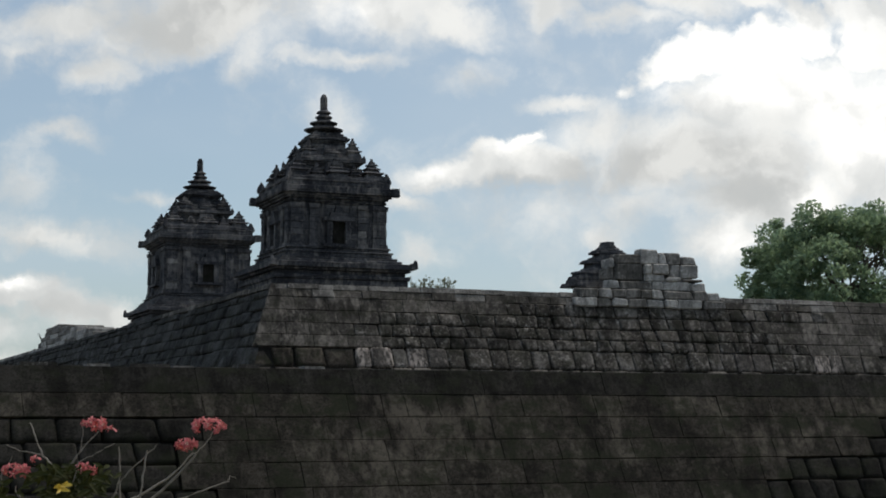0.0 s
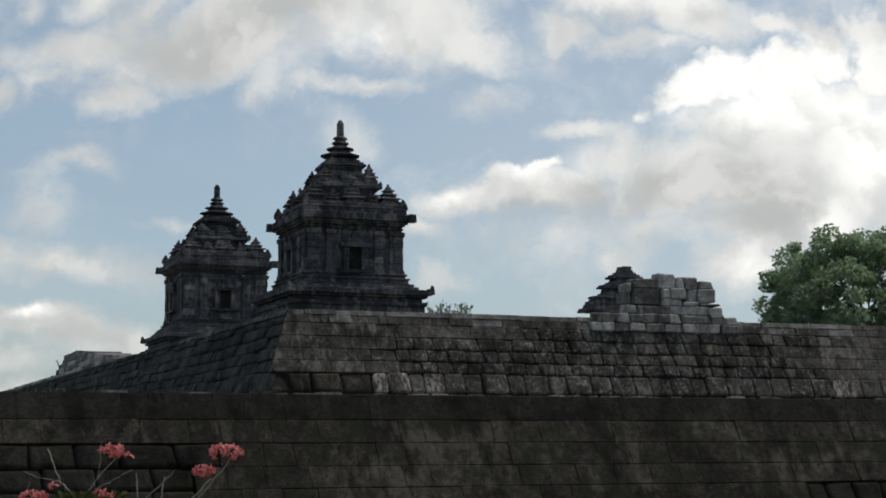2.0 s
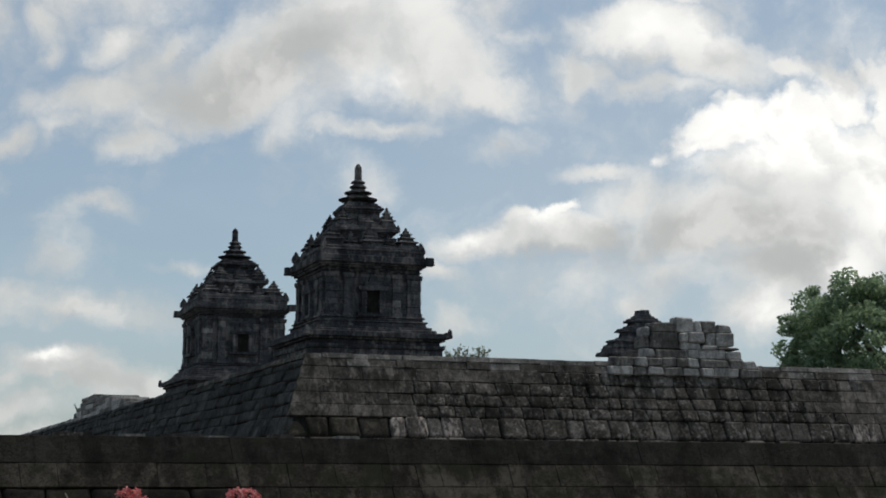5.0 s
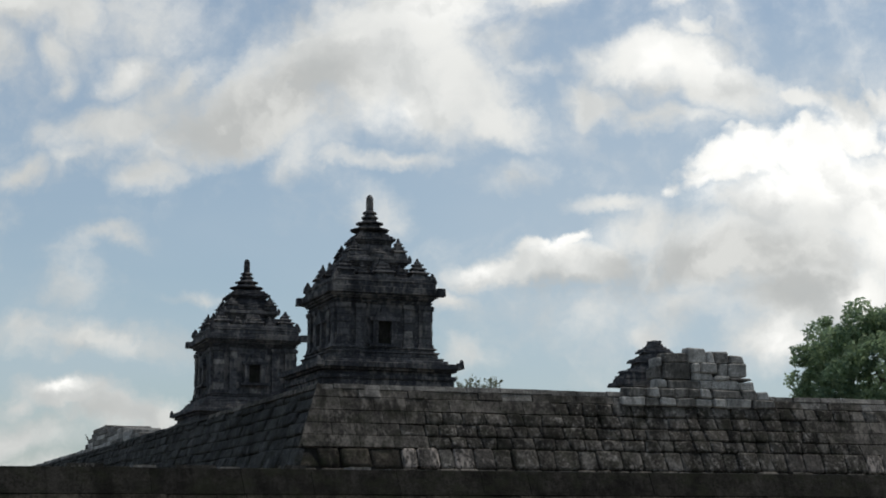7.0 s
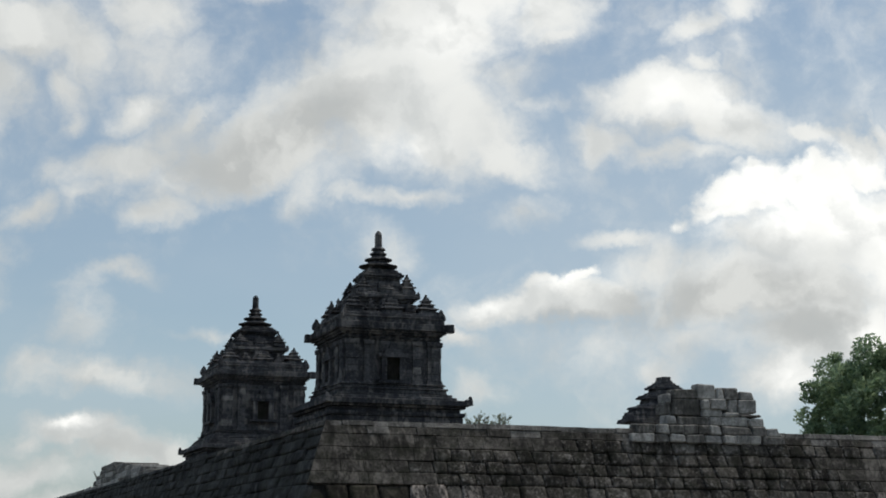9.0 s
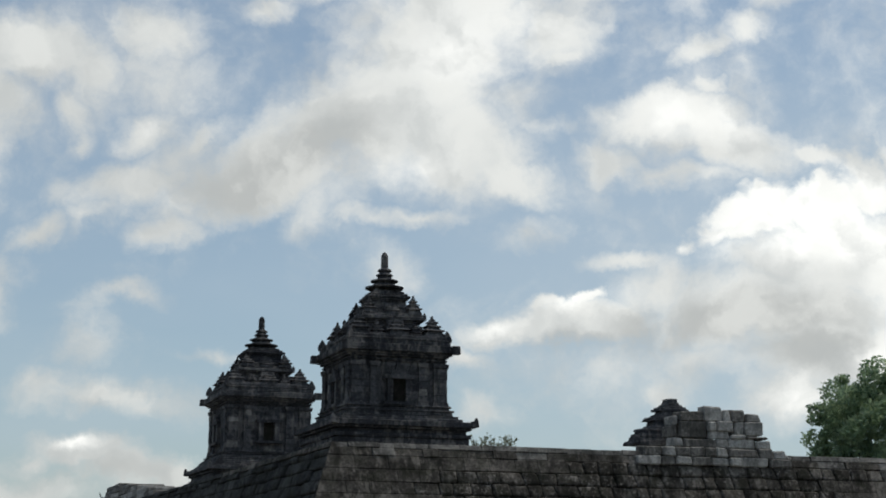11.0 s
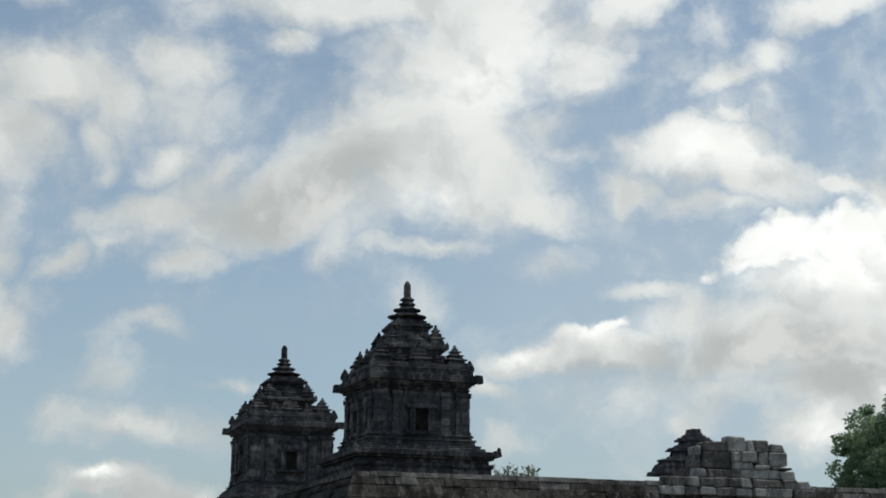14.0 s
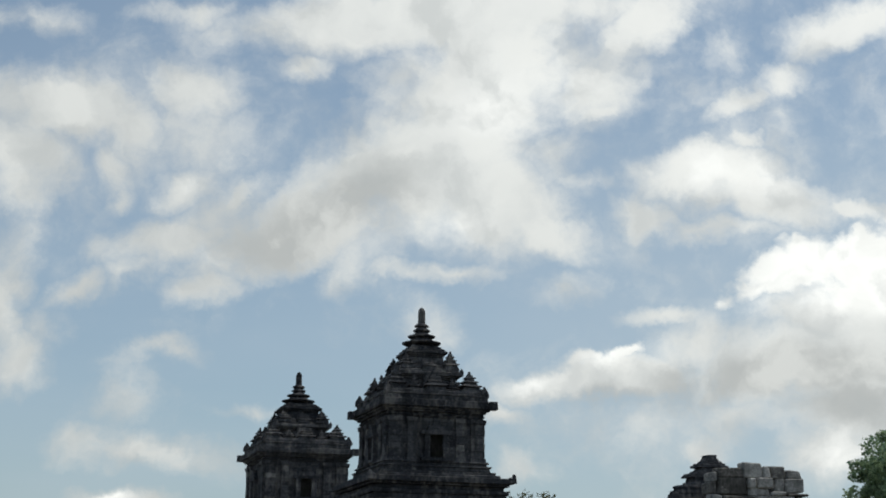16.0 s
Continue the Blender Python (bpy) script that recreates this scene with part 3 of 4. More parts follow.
def temple(x, y, label, low_foot=False):
    t = new("temple")
    t.location = (x, y, 0)
    tagged(t, label, "temple", "pair of temples on the upper terrace")
    floor = UP_TOP - 0.03
    # foot
    bm = bmesh.new()
    if low_foot:
        moulding(bm, ((318, floor, 6.2), (306, 6.2, 6.45), (296, 6.45, 6.62), (308, 6.62, 6.74), (326, 6.74, 6.95), (300, 6.95, 7.05), (282, 7.05, 7.16), (270, 7.16, 7.28)))
    else:
        moulding(bm, ((318, floor, 6.35), (306, 6.35, 6.62), (296, 6.62, 6.95), (304, 6.95, 7.12), (290, 7.12, 7.28), (306, 7.28, 7.38), (322, 7.38, 7.60)))
    part("foot", bm, TEMPLE_STONE, t)
    bm = bmesh.new()
    if low_foot:
        moulding(bm, ((262, 7.28, 7.38), (252, 7.38, 7.46), (240, 7.46, 7.56), (244, 7.56, 7.61), (228, 7.61, 7.67), (232, 7.67, 7.72)))
    else:
        moulding(bm, ((276, 7.60, 7.74), (262, 7.74, 7.86), (243, 7.86, 8.02), (248, 8.02, 8.10), (232, 8.10, 8.20), (238, 8.20, 8.28)))
    part("plinth", bm, TEMPLE_STONE, t)
    # body with pilasters and niches
    half = 212 * SIDE / 2
    z0, z1 = 7.72 if low_foot else 8.28, 9.96
    zn = z0 + 0.40 if low_foot else z0   # foot of the niches
    courses = round((z1 - z0) / 0.28)
    tall = (z1 - z0) / courses
    bm = bmesh.new()
    box_into(bm, -half, half, -half, half, z0, z1)
    part("body", bm, TEMPLE_STONE, t)
    for side in range(4):
        turn_side = pose(0, 0, 0, 0, 0, 90 * side)
        for k in range(courses):
            u, a, b = -half, z0 + k * tall, z0 + (k + 1) * tall
            while u < half - 0.05:
                w = random.uniform(0.42, 0.8)
                e = half if u + w > half - 0.25 else u + w
                quad = [turn_side @ Vector((p, -half, q)) for p, q in ((u, a), (e, a), (e, b), (u, b))]
                stone(t, quad, 0.05, PALE_TEMPLE if random.random() < 0.06 else TEMPLE_STONE, random.uniform(0.012, 0.028), 0.014, 0.006, 0.004, "wall_stone")
                u = e
        for u, w, d in ((-0.88, 0.26, 0.12), (-0.52, 0.18, 0.09), (0.52, 0.18, 0.09), (0.88, 0.26, 0.12)):
            bm = bmesh.new()
            c = u * half
            box_into(bm, c - w * half * 0.5 - 0.05, c + w * half * 0.5 + 0.05, -half - d - 0.05, -half + 0.05, z0, z0 + 0.16, 0.02)
            pilaster = part("pilaster", bm, TEMPLE_STONE, t)
            pilaster.matrix_basis = turn_side
            bm = bmesh.new()
            box_into(bm, c - w * half * 0.5 - 0.03, c + w * half * 0.5 + 0.03, -half - d - 0.04, -half + 0.05, z1 - 0.18, z1, -0.02)
            part("capital", bm, TEMPLE_STONE, pilaster)
            level = z0 + 0.16
            while level < z1 - 0.19:
                rise_by = random.uniform(0.22, 0.36)
                upper = z1 - 0.18 if level + rise_by > z1 - 0.32 else level + rise_by
                bm = bmesh.new()
                push = random.uniform(-0.015, 0.012)
                box_into(bm, c - w * half * 0.5, c + w * half * 0.5, -half - d - push, -half + 0.05, level + 0.004, upper - 0.004, 0.006)
                part("shaft_stone", bm, PALE_TEMPLE if random.random() < 0.16 else TEMPLE_STONE, pilaster)
                level = upper
        # niche: posts, lintel, sill and a hood; between the posts, set deeper, a dark panel paints the hollow's shade
        bm = bmesh.new()
        for s in (-1, 1):
            box_into(bm, s * 0.38 - 0.11, s * 0.38 + 0.11, -half - 0.20, -half + 0.02, zn + 0.12, zn + 1.02)
        box_into(bm, -0.60, 0.60, -half - 0.24, -half + 0.02, zn + 1.02, zn + 1.16)
        box_into(bm, -0.40, 0.40, -half - 0.22, -half + 0.02, zn + 1.16, zn + 1.36, 0.08, 0.0)
        box_into(bm, -0.18, 0.18, -half - 0.20, -half + 0.02, zn + 1.36, zn + 1.58, 0.06, 0.0)
        box_into(bm, -0.64, 0.64, -half - 0.28, -half + 0.02, zn, zn + 0.12)
        niche = part("niche_frame", bm, TEMPLE_STONE, t)
        niche.matrix_basis = turn_side
        bm = bmesh.new()
        box_into(bm, -0.27, 0.27, -half - 0.04, -half + 0.02, zn + 0.12, zn + 1.02)
        part("niche_back", bm, CRUST_AND_SHADE_STONE, niche, "dark panel painted as the niche's shaded hollow")
    bm = bmesh.new()
    moulding(bm, ((218, 9.96, 10.04), (225, 10.04, 10.12), (219, 10.12, 10.18), (232, 10.18, 10.27), (242, 10.27, 10.36), (252, 10.36, 10.44), (250, 10.44, 10.66), (234, 10.66, 10.84)))
    part("cornice", bm, TEMPLE_STONE, t)
    r = 272 * SIDE / 2
    for sx in (-1, 1):
        for sy in (-1, 1):
            bm = bmesh.new()
            box_into(bm, -0.17, 0.17, -0.17, 0.17, -0.18, 0.14, 0.02)
            spout = part("corner_block", bm, TEMPLE_STONE, t)
            spout.location = (sx * (r - 0.2), sy * (r - 0.2), 10.52)
            antefix(t, sx * 2.02, sy * 2.02, 10.84, 0.36, radians(45 * sx * sy))
            bm = bmesh.new()
            box_into(bm, -0.14, 0.14, -0.14, 0.14, -0.16, 0.06, 0.02)
            box_into(bm, -0.07 + sx * 0.05, 0.07 + sx * 0.05, -0.07 + sy * 0.05, 0.07 + sy * 0.05, 0.06, 0.19, 0.03)
            foot_block = part("foot_block", bm, TEMPLE_STONE, t)
            q = 328 * SIDE / 2 - 0.12
            foot_block.location = (sx * q, sy * q, 6.93 if low_foot else 7.58)
    # roof: three storeys that shrink
    bm = bmesh.new()
    moulding(bm, ((236, 10.84, 10.94), (222, 10.94, 11.06), (208, 11.06, 11.14), (150, 11.14, 11.30), (140, 11.30, 11.44), (124, 11.44, 11.62), (130, 11.62, 11.70), (138, 11.70, 11.78), (150, 11.78, 11.93)))
    part("roof_storey", bm, TEMPLE_STONE, t, "first roof storey of dark stone mouldings")
    bm = bmesh.new()
    f = 1.13 if low_foot else 1.0
    moulding(bm, ((136, 11.93, 12.02), (122, 12.02, 12.10), (102 * f, 12.10, 12.26), (94 * f, 12.26, 12.42), (82 * f, 12.42, 12.58), (80 * f, 12.58, 12.66), (86 * f, 12.66, 12.74)))
    part("roof_storey", bm, TEMPLE_STONE, t, "second roof storey of dark stone mouldings")
    bm = bmesh.new()
    moulding(bm, ((94 * f, 12.74, 12.86), (84 * f, 12.86, 12.96), (72 * f, 12.96, 13.06), (60, 13.06, 13.12), (50, 13.12, 13.20), (46, 13.20, 13.26)))
    part("roof_storey", bm, TEMPLE_STONE, t, "third roof storey of dark stone mouldings")
    q1, q2 = 1.53, 0.93
    for sx in (-1, 0, 1):
        for sy in (-1, 0, 1):
            if sx == sy == 0:
                continue
            corner = abs(sx) + abs(sy) == 2
            turret(t, sx * q1, sy * q1, 11.04, 0.80 if corner else 0.9, 0.98 if corner else 0.80)
            turret(t, sx * q2, sy * q2, 12.02, 0.60, 0.78 if corner else 0.6)
            if corner:
                antefix(t, sx * 1.3, sy * 1.3, 11.90, 0.16, radians(45 * sx * sy))
                turret(t, sx * 0.5, sy * 0.5, 12.84, 0.34, 0.36)
            else:
                antefix(t, sx * 1.98 + sy * 0.0, sy * 1.98, 10.86, 0.30, radians(90 * abs(sx)))
                for d in (-1, 1):
                    turret(t, sx * q1 + (d * 0.78 if sx == 0 else 0), sy * q1 + (d * 0.78 if sy == 0 else 0), 11.04, 0.5, 0.66)
    # middle gables on each roof face
    for side in range(4):
        bm = bmesh.new()
        box_into(bm, -0.5, 0.5, -1.72, -1.2, 11.02, 11.42, 0.04)
        box_into(bm, -0.36, 0.36, -1.62, -1.2, 11.42, 11.72, 0.06)
        box_into(bm, -0.34, 0.34, -1.12, -0.8, 12.0, 12.45, 0.06)
        part("roof_gable", bm, TEMPLE_STONE, t).matrix_basis = pose(0, 0, 0, 0, 0, 90 * side)
    # round spire
    bm = bmesh.new()
    outline = ((30, 13.2), (34, 13.24), (35, 13.28), (24, 13.34), (18, 13.44), (16, 13.5), (24, 13.52), (24.5, 13.57), (14, 13.64), (11, 13.74), (15, 13.77), (15, 13.82), (10, 13.88), (9, 13.94), (13, 13.97), (12, 14.03), (6.6, 14.1), (6.2, 14.62), (5.4, 14.66), (3.5, 14.74), (1.5, 14.78))
    rings = [[bm.verts.new((w * 0.0232 * math.cos(k * math.pi / 8), w * 0.0232 * math.sin(k * math.pi / 8), z)) for k in range(16)] for w, z in outline]
    for a, b in zip(rings, rings[1:]):
        for k in range(16):
            bm.faces.new((a[k], a[(k + 1) % 16], b[(k + 1) % 16], b[k]))
    bm.faces.new(rings[-1]), bm.faces.new(rings[0][::-1])
    part("spire", bm, TEMPLE_STONE, t, "ringed stone spire with a tall pin")
    return t


temple(18.78, 59.5, "dark stone temple with stepped roof, turrets and ringed spire")
second = temple(17.72, 77.0, "dark stone temple with stepped roof, farther back on the terrace", True)
second.scale = (1.06, 1.06, 1.0)

# ---- gate ruins on the upper wall ----
gate_ruin = new("gate_ruin")
gate_ruin.location = (26.0, 46.9, 0)
tagged(gate_ruin, "ruined stack of pale stone blocks on the terrace wall", "ruin")


def ruin_course(parent, base, rows_of_blocks):
    for x0, x1, y0, y1, z0, z1, mat in rows_of_blocks:
        bm = bmesh.new()
        box_into(bm, x0, x1, y0, y1, z0, z1, 0.02)
        for v in bm.verts:
            v.co += Vector((random.uniform(-1, 1), random.uniform(-1, 1), random.uniform(-1, 1))) * 0.035
        bmesh.ops.bevel(bm, geom=bm.edges[:], offset=0.045, segments=1, affect="EDGES")
        ob = part("stone_block", bm, mat, parent)
        ob.location = -Vector(base)


def ruin_blocks(z0, z1, front, cuts, mats=(COPING_STONE, RUIN_STONE), depth=0.6):
    """One course of the ruin, cut at the given places."""
    for a, b in zip(cuts, cuts[1:]):
        ruin_course(gate_ruin, gate_ruin.location, [(a + 0.006, b - 0.006, front + random.uniform(-0.06, 0.06), front + depth, z0, z1 + random.uniform(-0.02, 0.015), random.choice(mats))])


ruin_blocks(5.33, 5.63, 45.92, (23.27, 24.15, 24.70, 25.29, 26.04, 26.74, 27.25, 28.26, 29.16))
ruin_blocks(5.63, 5.96, 45.98, (23.49, 24.21, 24.70, 25.25, 25.80, 26.26, 26.74, 27.88, 28.45))
ruin_blocks(5.63, 5.90, 46.02, (28.46, 28.98), (RUIN_STONE,))
ruin_blocks(5.63, 5.79, 46.05, (28.98, 29.16))
ruin_blocks(5.96, 6.27, 46.12, (24.70, 25.14, 26.34, 26.78))
ruin_blocks(5.96, 6.30, 46.08, (26.78, 27.84), (RUIN_STONE,))
ruin_blocks(5.96, 6.24, 46.10, (27.84, 28.44), (RUIN_STONE,))
ruin_blocks(6.27, 6.40, 46.05, (26.9, 27.5, 28.34))
ruin_blocks(6.27, 6.84, 46.18, (25.00, 26.08))
ruin_blocks(6.27, 6.52, 46.15, (26.08, 26.9))
ruin_blocks(6.52, 6.86, 46.17, (26.08, 26.42, 27.06))
ruin_blocks(6.40, 6.88, 46.12, (27.08, 27.48))
ruin_blocks(6.40, 6.86, 46.16, (27.48, 28.22), (RUIN_STONE,))
ruin_blocks(6.27, 6.68, 46.32, (24.70, 25.00))
ruin_blocks(6.68, 7.02, 46.36, (24.78, 25.04))
ruin_blocks(6.84, 7.18, 46.20, (25.04, 26.02))
ruin_blocks(6.86, 7.37, 46.18, (25.98, 26.72), (RUIN_STONE,))
ruin_blocks(6.86, 7.30, 46.20, (26.72, 27.00, 27.54))
ruin_blocks(6.86, 7.16, 46.18, (27.56, 28.16), (RUIN_STONE,))

gate_wing = new("gate_wing")
gate_wing.location = (25.65, 48.0, 0)
tagged(gate_wing, "dark stepped stone roof of a ruined gate wing", "ruin")


def wing_course(x0, x1, z0, z1, taper=0.03):
    bm = bmesh.new()
    deep = 0.5 * (26.95 - x0) / 2.9
    box_into(bm, x0 - 25.65, x1 - 25.65, -deep, deep, z0, z1, taper)
    bmesh.ops.subdivide_edges(bm, edges=bm.edges[:], cuts=2, use_grid_fill=True)
    for v in bm.verts:
        v.co += Vector((random.uniform(-1, 1), random.uniform(-1, 1), random.uniform(-0.5, 0.5))) * 0.012
    part("roof_course", bm, TEMPLE_STONE, gate_wing)


wing_course(24.60, 26.90, 5.75, 6.12)
wing_course(24.02, 26.90, 6.12, 6.27)
wing_course(24.20, 26.90, 6.27, 6.40)
wing_course(24.28, 26.88, 6.40, 6.52)
wing_course(24.42, 26.86, 6.52, 6.62)
wing_course(24.40, 26.80, 6.62, 6.70)
wing_course(24.72, 26.76, 6.70, 6.80)
wing_course(24.86, 26.70, 6.80, 6.97)
wing_course(24.72, 26.62, 6.97, 7.05, 0.01)
wing_course(24.80, 26.55, 7.05, 7.11, 0.01)
wing_course(25.00, 26.40, 7.11, 7.20)
wing_course(25.16, 26.24, 7.20, 7.32)
wing_course(25.04, 26.19, 7.32, 7.40, 0.01)
wing_course(25.14, 26.10, 7.40, 7.47, 0.01)
wing_course(25.28, 25.98, 7.47, 7.55)
wing_course(25.40, 25.86, 7.55, 7.64)
wing_course(25.46, 25.78, 7.64, 7.76, 0.01)
bm = bmesh.new()
box_into(bm, -0.12, 0.12, -0.12, 0.12, -0.10, 0.20, 0.03)
tip = part("corner_block", bm, TEMPLE_STONE, gate_wing)
tip.location = (-1.58, -0.42, 6.24)

side_gate = new("side_gate_ruin")
side_gate.location = (13.8, 88, 0)
tagged(side_gate, "low stepped ruin of stone blocks on the far side wall", "ruin")
for y0, y1, z0, z1 in ((80, 158, 5.75, 6.0), (82.5, 101.5, 6.0, 6.3), (86, 100.5, 6.3, 6.6), (89.5, 99.5, 6.6, 6.88), (93.5, 99, 6.88, 7.12)):
    y = y0
    while y < y1 - 0.5:
        w = min(random.uniform(2.0, 3.4), y1 - y)
        ruin_course(side_gate, side_gate.location, [(12.95 + (z0 - 5.75) * 0.2 + random.uniform(-0.05, 0.08), 15.2, y, y + w - 0.02, z0, z1, random.choice((RUIN_STONE, COPING_STONE)))])
        y += w

# ---- trees and plants ----
def leaf_quads(points, size, lean=0.6):
    """Many small bent leaves as one mesh, from points."""
    verts, faces = [], []
    for p in points:
        n = Vector((random.gauss(0, 1), random.gauss(0, 1), random.gauss(0.5, 1))).normalized()
        a = n.orthogonal().normalized()
        a.rotate(Matrix.Rotation(random.uniform(0, 6.28), 3, n))
        b = n.cross(a)
        s = size * random.uniform(0.6, 1.35)
        k = len(verts)
        verts += [p - a * s, p - b * s * 0.42 + n * s * 0.1, p + a * s - n * s * 0.15, p + b * s * 0.42 + n * s * 0.1]
        faces.append((k, k + 1, k + 2, k + 3))
    return verts, faces


def tree(x, y, z, label):
    t = new("tree")
    t.location = (x, y, z)
    tagged(t, label, "tree")
    bm = bmesh.new()
    tube(bm, [(0, 0, -0.2), (0.1, 0, 2.0), (-0.1, 0.1, 4.2), (0, 0, 5.4)], [0.42, 0.34, 0.28, 0.2], 9)
    part("trunk", bm, BARK, t)
    centre, radii = Vector((0, 0, 4.4)), Vector((5.1, 4.4, 4.85))
    ends = []
    for i in range(15):
        a = i * 2.4 + random.uniform(-0.3, 0.3)
        e = random.uniform(-0.15, 1.0)
        end = centre + Vector((math.cos(a) * math.cos(e) * radii.x, math.sin(a) * math.cos(e) * radii.y, math.sin(e) * radii.z)) * random.uniform(0.74, 0.9)
        start = Vector((0, 0, random.uniform(3.0, 5.2)))
        mid = start.lerp(end, 0.5) + Vector((0, 0, 0.5))
        bm = bmesh.new()
        tube(bm, [start, mid, end], [0.11, 0.06, 0.022], 6)
        for k in range(5):
            f = start.lerp(end, random.uniform(0.45, 0.95))
            g = f + Vector((random.gauss(0, 1), random.gauss(0, 1), random.gauss(0.3, 0.8))) * 0.8
            tube(bm, [f, f.lerp(g, 0.5) + Vector((0, 0, 0.1)), g], [0.04, 0.028, 0.012], 5)
            ends.append(g)
        part("limb", bm, BARK, t)
        ends.append(end)
    clumps = []
    for i in range(420):
        d = Vector((random.gauss(0, 1), random.gauss(0, 1), random.gauss(0.15, 1))).normalized()
        d = d / (abs(d.x) ** 3 + abs(d.y) ** 3 + abs(d.z) ** 3) ** (1 / 3)
        r = random.uniform(0.55, 1.0) ** 0.6
        wob = 0.9 + 0.16 * noise.noise(d * 2.1 + Vector((3, 1, 7)))
        p = centre + Vector((d.x * radii.x, d.y * radii.y, d.z * radii.z)) * r * wob
        clumps.append((p, random.uniform(0.35, 0.8)))
    points = []
    for p, r in clumps:
        # an open gap where bare limbs show
        side_off, rise_off = p.x * 0.80 - p.y * 0.60, p.z
        if ((side_off - 1.2) / 0.95) ** 2 + ((rise_off - 6.5) / 1.05) ** 2 < 1 and random.random() < 0.85:
            continue
        # thinner towards the ground, where the sky shows through
        if p.z < 5.8 and random.random() < 0.3:
            continue
        for k in range(int(165 * r / 0.5)):
            d = Vector((random.gauss(0, 1), random.gauss(0, 1), random.gauss(0, 1))).normalized()
            points.append(p + Vector((d.x, d.y, d.z * 0.75)) * r * random.uniform(0.45, 1.05))
    for i in range(16):
        bm = bmesh.new()
        foot = Vector((0.4, -0.6, 4.6)) + Vector((0.80, -0.60, 0)) * random.uniform(-0.3, 0.6)
        end = Vector((0.80, -0.60, 0)) * random.uniform(0.0, 2.2) + Vector((-0.6, -0.8, 0)) * random.uniform(-1.0, 2.2) + Vector((0, 0, random.uniform(6.2, 7.9)))
        mid = foot.lerp(end, 0.5) + Vector((random.uniform(-0.3, 0.3), random.uniform(-0.3, 0.3), 0))
        tube(bm, [foot, mid, end], [0.05, 0.032, 0.014], 5)
        part("twig", bm, BARK, t)
    verts, faces = leaf_quads(points, 0.125)
    me = bpy.data.meshes.new("crown")
    me.from_pydata(verts, [], faces)
    me.materials.append(LEAF)
    crown = new("crown", me)
    crown.parent = t
    tagged(crown, "dense dark green leaves with small gaps", kind="stuff")
    return t


random.seed(5)
tree(45.1, 60.6, UP_TOP - 3.3, "broad round tree with dense dark green leaves behind the wall")


def shrub(x, y, z, label, height, spread_by):
    t = new("shrub")
    t.location = (x, y, z)
    tagged(t, label, "shrub")
    bm = bmesh.new()
    points = []
    for i in range(26):
        end = Vector((random.uniform(-1, 1) * spread_by, random.uniform(-0.5, 0.5), height * random.uniform(0.72, 1.0)))
        start = Vector((end.x * 0.3, 0, 0))
        tube(bm, [start, start.lerp(end, 0.6) + Vector((0, 0, 0.1)), end], [0.02, 0.014, 0.006], 5)
        for k in range(20):
            points.append(start.lerp(end, random.uniform(0.55, 1.02)) + Vector((random.gauss(0, 0.07), random.gauss(0, 0.07), random.gauss(0, 0.06))))
    part("stems", bm, BARK, t)
    verts, faces = leaf_quads(points, 0.085)
    me = bpy.data.meshes.new("leaves")
    me.from_pydata(verts, [], faces)
    me.materials.append(SHRUB_LEAF)
    ob = new("leaves", me)
    ob.parent = t
    tagged(ob, "sparse small leaves", kind="stuff")


shrub(25.5, 65.2, UP_TOP - 0.03, "thin sparse shrub standing behind the terrace wall", 2.2, 0.62)
shrub(26.6, 65.6, UP_TOP - 0.03, "small leafy shrub behind the terrace wall", 2.25, 0.36)


# flowering bush before the lower wall
bush = new("flowering_bush")
bush.location = (1.565, 8.35, 0)
tagged(bush, "frangipani bush with bare grey branches and pink flowers", "bush")
RIGHT = Vector((math.cos(radians(22)), -math.sin(radians(22)), 0))
AWAY = Vector((math.sin(radians(22)), math.cos(radians(22)), 0))


def b_at(u, w, away=0.0):
    """A place in the bush: metres to the side and up, and away."""
    return RIGHT * u + AWAY * away + Vector((0, 0, w))


def branch(points, r0, r1):
    bm = bmesh.new()
    n = len(points)
    fine_points = []
    for i in range(n - 1):
        for k in range(4):
            fine_points.append(Vector(points[i]).lerp(Vector(points[i + 1]), k / 4) + Vector((random.uniform(-1, 1), random.uniform(-1, 1), random.uniform(-1, 1))) * 0.004)
    fine_points.append(Vector(points[-1]))
    m = len(fine_points)
    radii = [0.4 * (r0 + (r1 - r0) * i / (m - 1)) * random.uniform(0.88, 1.12) for i in range(m)]
    tube(bm, fine_points, radii, 7)
    return part("branch", bm, GREY_BARK, bush)


